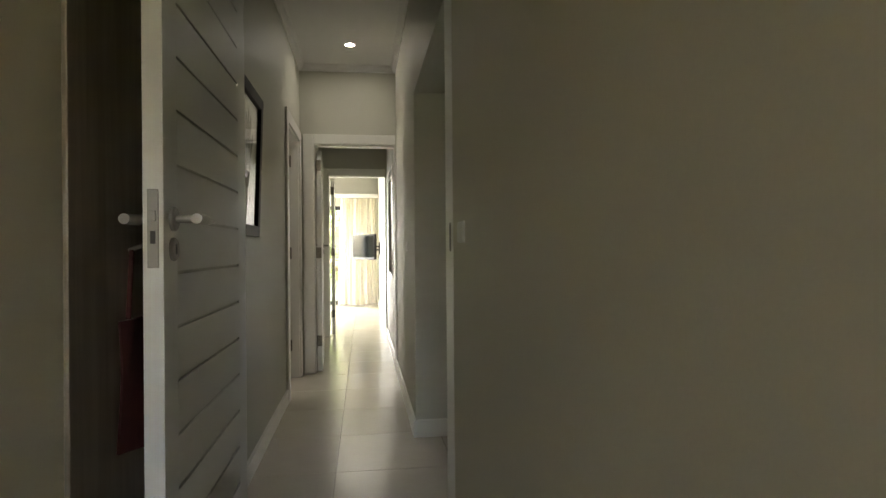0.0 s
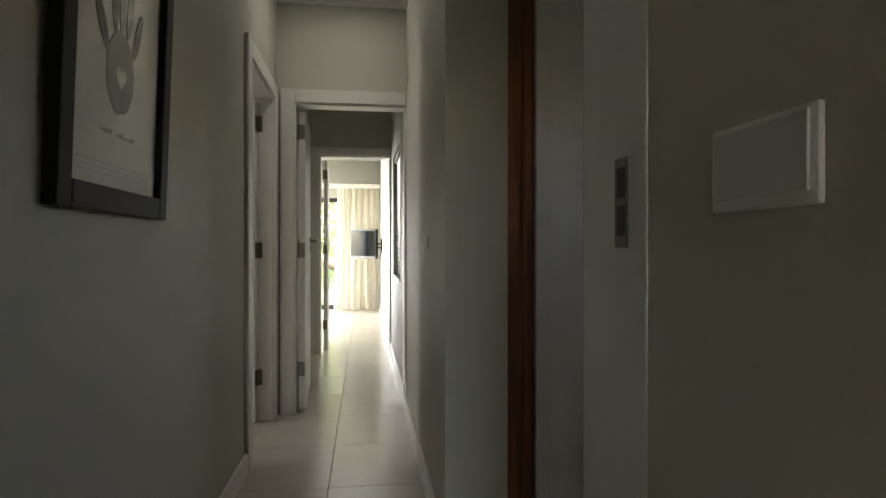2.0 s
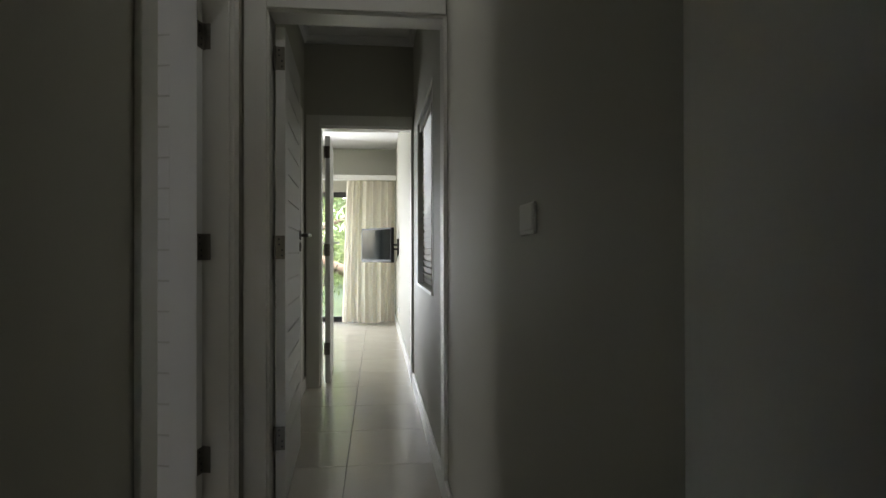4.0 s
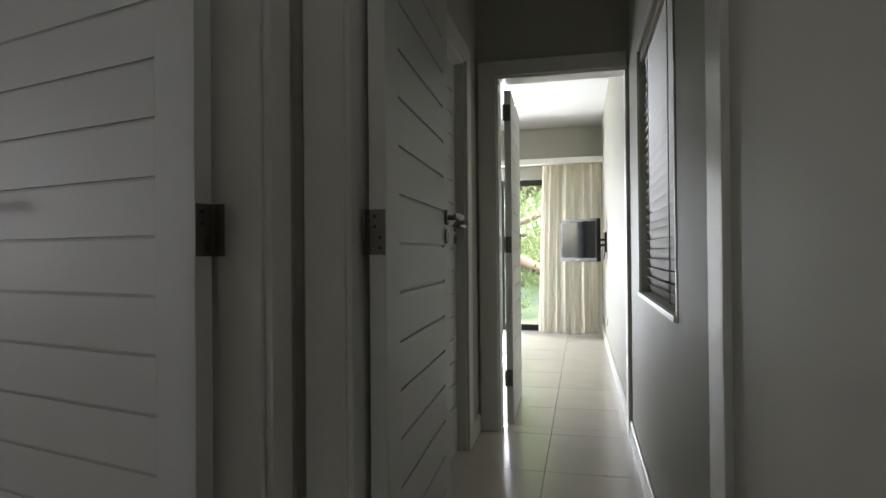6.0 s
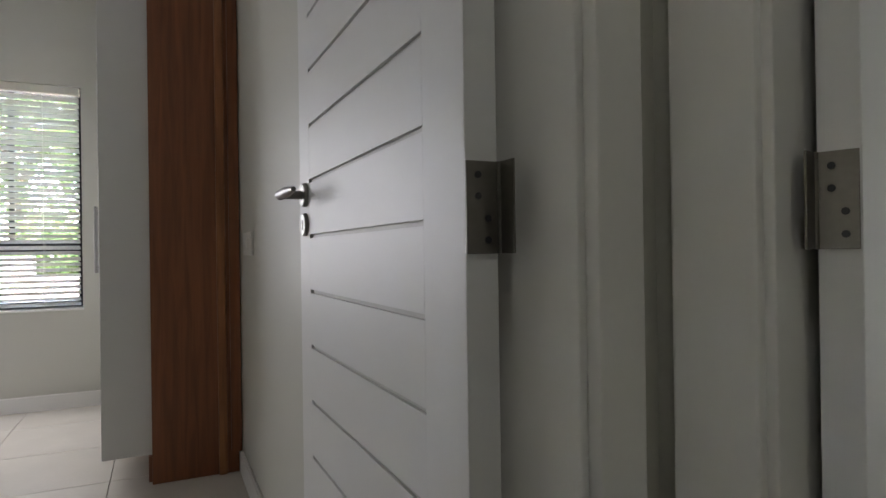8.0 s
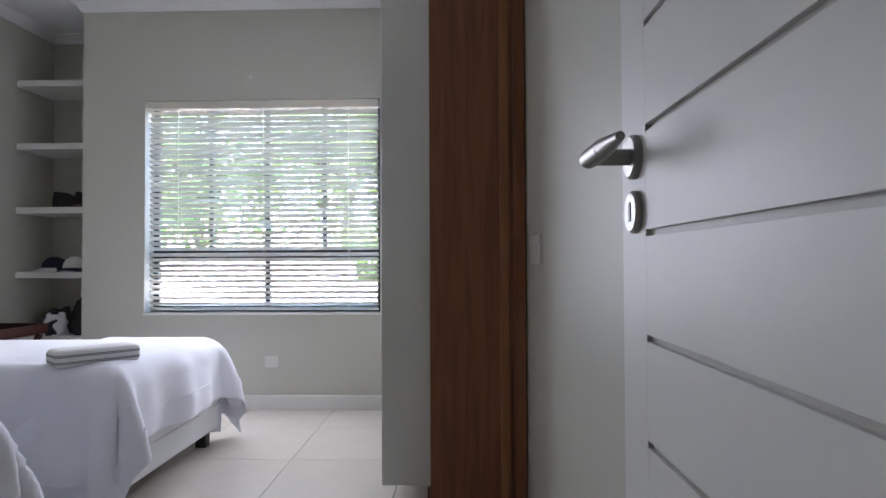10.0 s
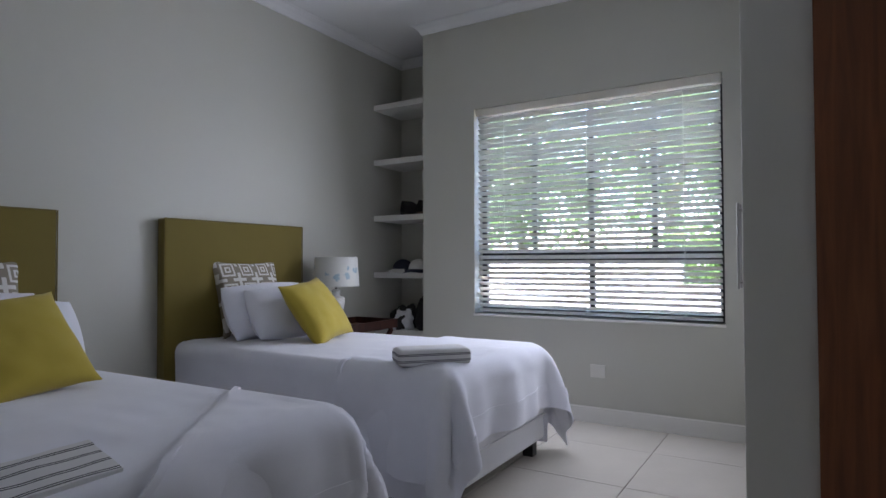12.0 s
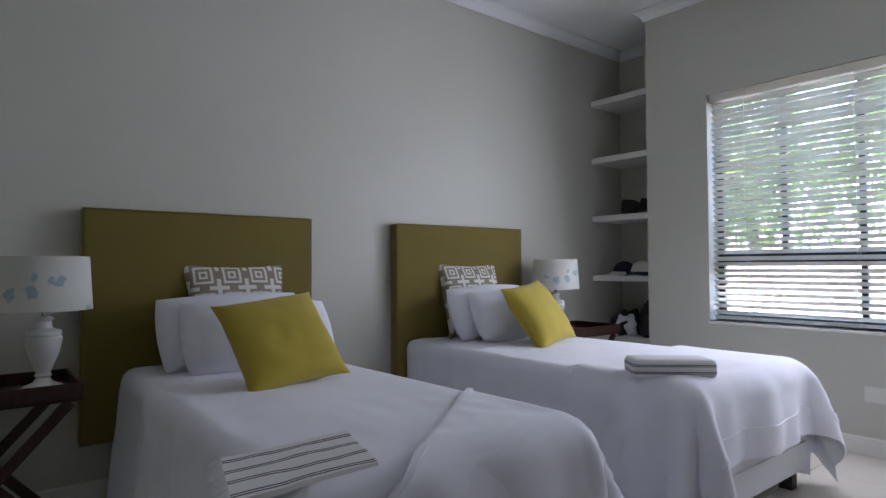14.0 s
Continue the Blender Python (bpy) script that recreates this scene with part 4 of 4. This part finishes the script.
# ---------------------------------------------------------------- passage things
def picture():
    ob = thing("framed_print", pose(XL + 0.016, 2.447, 1.54, 0, 2.0, 0), "black framed charcoal print on the passage wall", "picture")
    w, h, b = 0.302, 0.352, 0.055
    for y0, y1, z0, z1 in ((-w, -w + b, -h, h), (w - b, w, -h, h), (-w + b, w - b, -h, -h + b), (-w + b, w - b, h - b, h)):
        part("frame_rail", soft_box(0.001, 0.030, y0, y1, z0, z1, 0.004), BLACK_FRAME, ob)
    sheet = part("print", boxes((0.004, 0.010, -w + b, w - b, -h + b, h - b)), PAPER, ob)

    def blot(cy, cz, ry, rz, turn):
        bm = bmesh.new()
        vs = []
        for i in range(30):
            a = 2 * math.pi * i / 30
            k = 1 + 0.06 * noise.noise((math.cos(a) * 2 + cy * 9, math.sin(a) * 2, cz * 7))
            y, z = ry * k * math.cos(a), rz * k * math.sin(a)
            c, s = math.cos(radians(turn)), math.sin(radians(turn))
            vs.append((cy + y * c - z * s, cz + y * s + z * c))
        top = [bm.verts.new((0.0125, y, z)) for y, z in vs]
        bot = [bm.verts.new((0.0100, y, z)) for y, z in vs]
        bm.faces.new(top)
        for i in range(30):
            bm.faces.new((bot[i], bot[(i + 1) % 30], top[(i + 1) % 30], top[i]))
        return bm

    for cy, cz, ry, rz, turn in ((0.0, -0.03, 0.075, 0.095, 0), (-0.105, 0.055, 0.018, 0.062, 32), (-0.045, 0.135, 0.017, 0.082, 9), (0.0, 0.15, 0.018, 0.09, 0), (0.045, 0.14, 0.017, 0.082, -8), (0.095, 0.085, 0.015, 0.065, -20)):
        part("ink_mark", blot(cy, cz, ry, rz, turn), INK, sheet)
    def heart():
        bm = bmesh.new()
        ring = []
        for i in range(32):
            a = 2 * math.pi * i / 32
            ring.append((0.0018 * 16 * math.sin(a) ** 3, -0.04 + 0.0018 * (13 * math.cos(a) - 5 * math.cos(2 * a) - 2 * math.cos(3 * a) - math.cos(4 * a))))
        top = [bm.verts.new((0.0140, y, z)) for y, z in ring]
        bot = [bm.verts.new((0.0118, y, z)) for y, z in ring]
        bm.faces.new(top)
        for i in range(32):
            bm.faces.new((bot[i], bot[(i + 1) % 32], top[(i + 1) % 32], top[i]))
        return bm

    part("blank_mark", heart(), PAPER, sheet)
    for k in range(9):
        y = -0.095 + 0.022 * k
        if k != 3:
            part("writing_bar", boxes((0.010, 0.0112, y, y + 0.017, -0.176 - 0.002 * (k % 2), -0.171 + 0.003 * (k % 3))), PENCIL, sheet)
    for k in range(3):
        part("ruled_line", boxes((0.010, 0.0106, -0.20, 0.20, -0.245 - 0.012 * k, -0.2440 - 0.012 * k)), PENCIL, sheet)
    g = part("glazing", boxes((0.016, 0.018, -w + b - 0.002, w - b + 0.002, -h + b - 0.002, h - b + 0.002)), PANE, ob, "clear glass")
    g.visible_shadow = False


picture()


def downlight(m, label, watts=0):
    ob = thing("ceiling_downlight", m, label, "ceiling light", "downlights")
    part("trim_ring", lathe([(0.030, 0.0), (0.032, -0.006), (0.046, -0.004), (0.047, 0.0)], 32, caps=False), STEEL, ob, smooth=40)
    part("lens", lathe([(0.0305, -0.001), (0.0300, -0.003), (0.02, -0.0045)], 28), GLOW, ob)
    if watts:
        sp = new("downlight_beam", bpy.data.lights.new("downlight_beam", "SPOT"))
        sp.data.energy, sp.data.spot_size, sp.data.spot_blend, sp.data.shadow_soft_size, sp.data.color = watts, radians(120), 0.6, 0.03, (0.86, 0.95, 1.0)
        sp.matrix_world = m @ pose(0, 0, -0.012)


downlight(pose(0.046, 4.50, H - 0.001), "small lit round downlight in the passage ceiling", 0.006)
downlight(pose(-0.50, 10.6, FAR_C - 0.001), "small lit round downlight in the bedroom ceiling", 0.1)

# flush brown wardrobe panel for the dark recess behind the first door, with a red bag on it
side = thing("wardrobe", pose(XL, 0, 0), "flush brown wardrobe panel standing in for the dark recess behind the open door", "wardrobe")
part("timber_panel", soft_box(-0.001, 0.010, 0.765, 1.555, 0, 2.72, 0.003), RECESS_PANEL, side)
part("plinth", soft_box(0.010, 0.018, 0.77, 1.555, 0, 0.09, 0.002), RECESS_PANEL, side)


def cloth_bag():
    def place(u, v):
        y = -0.09 + 0.18 * u
        return (0.012 + 0.035 * math.sin(math.pi * u) * (0.4 + 0.6 * v) + 0.006 * math.sin(9 * u + 4 * v), y, -0.30 * v)
    ob = thing("cloth_bag", pose(XL + 0.011, 1.06, 0.96), "dull red cloth bag hanging behind the door", "bag")
    part("body", thicken(grid_mesh(16, 12, place), 0.006), RED, ob, smooth=60)
    part("strap", tube(bmesh.new(), (0.012, -0.04, 0.0), (0.006, 0.0, 0.16), 0.006), RED, ob)
    part("hook", tube(bmesh.new(), (-0.001, 0.0, 0.16), (0.03, 0.0, 0.17), 0.005), STEEL, ob)


cloth_bag()

# ---------------------------------------------------------------- sunlit bedroom things
def curtain():
    def place(u, v):
        z = 2.15 - 2.125 * v
        spread_ = 1 + 0.10 * v * (1 - u)
        x = 0.425 - (1 - u) * 0.72 * spread_
        f = math.sin(u * 47 + 1.3 * math.sin(5 * u) + 0.6 * math.sin(3 * v)) * (0.030 + 0.022 * v * (0.6 + 0.4 * math.sin(u * 11))) + 0.018 * math.sin(u * 17 + 1.5 * v)
        return (x, 11.62 + f, z + 0.012 * math.sin(u * 9) * v)
    ob = thing("curtain", pose(0, 0, 0), "full-length cream curtain gathered beside the glass door", "curtain")
    part("cloth", thicken(grid_mesh(150, 24, place), 0.004), CURTAIN, ob, smooth=60)
    for i in range(11):
        x = -0.27 + i * 0.068
        part("pleat", soft_box(x, x + 0.016, 11.575, 11.60, 2.06, 2.15, 0.006), CURTAIN, ob)


curtain()
structure("trim_pelmet", soft_box(-3.99, 0.449, 11.50, 11.60, 2.155, 2.225, 0.004), TRIM, label="white curtain pelmet board")
structure("trim_pelmet_top", boxes((-3.99, 0.449, 11.60, 11.99, 2.205, 2.225)), TRIM, label="white pelmet top board")


def television():
    ob = thing("television", pose(0.155, 10.83, 1.175, 0, 0, 304), "flat black television on a wall arm", "television")
    # the screen faces -y of its own axes
    part("casing", soft_box(-0.36, 0.36, -0.02, 0.035, -0.235, 0.235, 0.008, 3), GREY_PLASTIC, ob)
    part("screen", soft_box(-0.335, 0.335, -0.024, -0.0195, -0.195, 0.212, 0.002), SCREEN, ob, "glossy dark screen")
    part("badge", boxes((-0.03, 0.03, -0.0215, -0.0195, -0.22, -0.212)), STEEL, ob)
    part("back_box", soft_box(-0.22, 0.22, 0.034, 0.075, -0.16, 0.16, 0.012, 3), GREY_PLASTIC, ob)
    am = pose(0.155, 10.83, 1.175, 0, 0, 304).inverted() @ pose(XR, 10.72, 1.15)
    bracket = part("wall_bracket", soft_box(-0.022, 0.0, -0.035, 0.035, -0.11, 0.11, 0.004), BLACK, ob, "black folding wall arm", m=am)
    for z in (-0.03, 0.03):
        part("arm", tube(bmesh.new(), (-0.01, 0, z), (-0.235, 0.125, z), 0.014), BLACK, bracket)
    part("knuckle", tube(bmesh.new(), (-0.235, 0.125, -0.06), (-0.235, 0.125, 0.06), 0.022), BLACK, bracket)
    part("cable", tube(bmesh.new(), (-0.012, 0.01, -0.08), (-0.03, 0.06, -0.19), 0.005), BLACK, bracket)


television()
# ---------------------------------------------------------------- outdoors
structure("ground", boxes((-120, 120, -120, 120, -0.60, -0.30)), GRASS, label="green lawn round the house")
structure("pavement_west", boxes((-11.4, -5.6, -2.0, 12.0, -0.299, -0.20)), PAVING, BED, "pale paved yard outside the bedroom window")


def boundary_wall():
    ob = structure("wall_garden", boxes((-10.9, -10.7, -6.0, 3.55, -0.3, 1.05), (-10.9, -10.7, 3.55, 14.0, -0.3, 0.72)), RENDER_WALL, BED, "pale plastered garden wall")
    return ob


boundary_wall()


def leaf_cloud(name, parent, centre, size, count, leaf, mat, seed, clumps=40):
    rnd = random.Random(seed)
    pts, faces = [], []
    cs = []
    for _ in range(clumps):
        d = Vector((rnd.gauss(0, 1), rnd.gauss(0, 1), rnd.gauss(0, 1)))
        d = d.normalized() * rnd.random() ** 0.45
        cs.append((Vector((d.x * size[0], d.y * size[1], d.z * size[2])), rnd.uniform(0.16, 0.36)))
    for i in range(count):
        c, r = cs[rnd.randrange(clumps)]
        p = Vector(centre) + c + Vector((rnd.gauss(0, r), rnd.gauss(0, r), rnd.gauss(0, r * 0.6))) * min(size)
        e = Euler((rnd.uniform(0, 6.28), rnd.uniform(0, 6.28), rnd.uniform(0, 6.28)))
        s = leaf * rnd.uniform(0.6, 1.4)
        k = len(pts)
        for q in ((-s, 0, 0), (0, -s * 0.38, s * 0.12), (s, 0, 0), (0, s * 0.38, s * 0.12)):
            v = Vector(q)
            v.rotate(e)
            pts.append(tuple(p + v))
        faces.append((k, k + 1, k + 2, k + 3))
    me = bpy.data.meshes.new(name)
    me.from_pydata(pts, [], faces)
    me.materials.append(mat)
    ob = new(name, me)
    ob.parent = parent
    return ob


def limb(bm, pts, r0, r1):
    n = len(pts) - 1
    for i in range(n):
        tube(bm, pts[i], pts[i + 1], r0 + (r1 - r0) * i / n, r0 + (r1 - r0) * (i + 1) / n, 9, caps=False)


def tree(x, y, base, height, spread, seed, count, leaf, mat, label, lean=0.0):
    rnd = random.Random(seed)
    ob = thing("tree", pose(x, y, base), label, "tree")
    tr = bmesh.new()
    top = Vector((lean, rnd.uniform(-0.3, 0.3), height * 0.45))
    limb(tr, [Vector((0, 0, -0.1)), Vector((lean * 0.3, 0, height * 0.2)), top], 0.20, 0.13)
    ends = []
    for i in range(7):
        a = 2 * math.pi * i / 7 + rnd.uniform(-0.4, 0.4)
        end = top + Vector((math.cos(a) * spread * 0.7, math.sin(a) * spread * 0.7, height * rnd.uniform(0.12, 0.45)))
        mid = (top + end) / 2 + Vector((rnd.uniform(-.3, .3), rnd.uniform(-.3, .3), 0.35))
        limb(tr, [top, mid, end], 0.09, 0.03)
        for _ in range(3):
            e2 = end + Vector((rnd.gauss(0, 0.6), rnd.gauss(0, 0.6), rnd.gauss(0.1, 0.5)))
            limb(tr, [mid.lerp(end, rnd.uniform(0.2, 0.9)), e2], 0.03, 0.008)
    part("trunk", tr, BARK, ob, smooth=60)
    crown = leaf_cloud("crown", ob, (top.x, top.y, height * 0.66), (spread, spread, height * 0.36), count, leaf, mat, seed + 50, 60)
    return ob


tree(-2.6, 19.5, -0.3, 6.0, 3.2, 3, 15000, 0.085, LEAF_PALE, "broad acacia tree with feathery pale foliage", 1.4)
tree(1.5, 24.0, -0.3, 7.0, 3.6, 4, 9000, 0.12, LEAF, "leafy garden tree beyond the glass door", -0.6)
tree(-6.5, 25.0, -0.3, 6.5, 3.6, 5, 8000, 0.12, LEAF, "leafy garden tree beyond the lawn", 0.3)
bough = thing("fallen_bough", pose(-1.1, 15.8, -0.3), "thick curving tree bough over the lawn", "tree")
bb = bmesh.new()
limb(bb, [Vector((-3.5, 1.0, -0.1)), Vector((-2.0, 0.4, 1.25)), Vector((-0.7, 0, 1.55)), Vector((0.4, -0.2, 1.05)), Vector((1.6, 0.0, 0.75)), Vector((2.6, 0.3, 0.9))], 0.16, 0.09)
limb(bb, [Vector((-1.0, 0, 1.5)), Vector((0.0, 0.2, 1.9)), Vector((1.4, 0.4, 2.5))], 0.07, 0.03)
limb(bb, [Vector((-0.4, 0, 1.3)), Vector((0.5, 0.2, 0.9)), Vector((1.3, 0.4, 0.5))], 0.05, 0.02)
part("bough", bb, BARK, bough, smooth=60)
leaf_cloud("foliage", bough, (0.3, 0.8, 1.5), (2.6, 0.8, 1.3), 5000, 0.05, LEAF_PALE, 77, 46)


def hedge(name, m, size, count, leaf, mat, seed, label):
    ob = thing(name, m, label, "hedge")
    leaf_cloud("foliage", ob, (0, 0, size[2]), size, count, leaf, mat, seed, 70)
    core = bmesh.new()
    for k in range(9):
        x = (k / 8 - 0.5) * 1.6 * size[1]
        limb(core, [Vector((0, x, 0)), Vector((0.1, x + 0.1, size[2] * 0.8)), Vector((-0.1, x, size[2] * 1.5))], 0.04, 0.015)
    part("stems", core, BARK, ob)


hedge("hedge", BED @ pose(-11.6, 5.0, -0.3), (0.7, 5.5, 0.95), 9000, 0.09, LEAF, 21, "dense green hedge behind the garden wall")
hedge("hedge", pose(-2.0, 28.0, -0.3), (7.0, 1.2, 1.3), 9000, 0.14, LEAF, 22, "dense shrubbery at the end of the lawn")
for k, (tx, ty, th_, sp_) in enumerate(((-17.0, 2.2, 6.3, 2.6), (-18.5, 6.6, 6.6, 3.0), (-16.6, -1.6, 6.0, 2.6))):
    w_ = BED @ Vector((tx, ty, 0))
    tree(w_.x, w_.y, -0.3, th_, sp_, 30 + k, 5500, 0.13, LEAF if k != 1 else LEAF_PALE, "tall leafy tree beyond the garden wall", 0.2)

# ---------------------------------------------------------------- floor tiles
floor_ob = bpy.data.objects["floor_base"]
TS, GAP = 0.6, 0.003


def tile_mesh(w, d):
    bm = bmesh.new()
    b = 0.0015
    lo = [bm.verts.new(p) for p in ((0, 0, -0.012), (w, 0, -0.012), (w, d, -0.012), (0, d, -0.012))]
    md = [bm.verts.new(p) for p in ((0, 0, -b), (w, 0, -b), (w, d, -b), (0, d, -b))]
    hi = [bm.verts.new(p) for p in ((b, b, 0), (w - b, b, 0), (w - b, d - b, 0), (b, d - b, 0))]
    for r, s in ((lo, md), (md, hi)):
        for i in range(4):
            bm.faces.new((r[i], r[(i + 1) % 4], s[(i + 1) % 4], s[i]))
    bm.faces.new(hi)
    return bm


FULL = mesh_of("tile", tile_mesh(TS - GAP, TS - GAP), TILE)


def lay(x0, x1, y0, y1, ox, oy, m=None, cut=None):
    for i in range(math.floor((x0 - ox) / TS), math.ceil((x1 - ox) / TS)):
        for j in range(math.floor((y0 - oy) / TS), math.ceil((y1 - oy) / TS)):
            ax, bx = max(x0, ox + i * TS + GAP / 2), min(x1, ox + (i + 1) * TS - GAP / 2)
            ay, by = max(y0, oy + j * TS + GAP / 2), min(y1, oy + (j + 1) * TS - GAP / 2)
            if bx - ax < 0.01 or by - ay < 0.01:
                continue
            me = FULL
            full = bx - ax > TS - GAP - 1e-4 and by - ay > TS - GAP - 1e-4
            bm = None
            if cut is not None:
                corners = [m @ Vector((x, y, 0)) for x in (ax, bx) for y in (ay, by)]
                if min(c.x for c in corners) > cut - 0.01:
                    continue
                if max(c.x for c in corners) > cut:
                    bm = tile_mesh(bx - ax, by - ay)
                    inv = (m @ Matrix.Translation((ax, ay, 0))).inverted()
                    bmesh.ops.bisect_plane(bm, geom=bm.verts[:] + bm.edges[:] + bm.faces[:], plane_co=inv @ Vector((cut, 0, 0)), plane_no=inv.to_3x3() @ Vector((1, 0, 0)), clear_outer=True)
            if bm is None and not full:
                bm = tile_mesh(bx - ax, by - ay)
            if bm is not None:
                me = mesh_of("tile", bm, TILE)
            t = new("tile", me)
            t.parent = floor_ob
            t.matrix_basis = (m if m is not None else Matrix()) @ Matrix.Translation((ax, ay, 0))


lay(-0.475, 2.5, -3.0, 7.54, 0.0, 3.20)
lay(-4.0, 0.45, 7.54, 12.1, 0.0, 3.20)
lay(-5.34, 0.4, 1.98, 5.645, -3.64, 1.98 + 0.09, BED, -0.478)
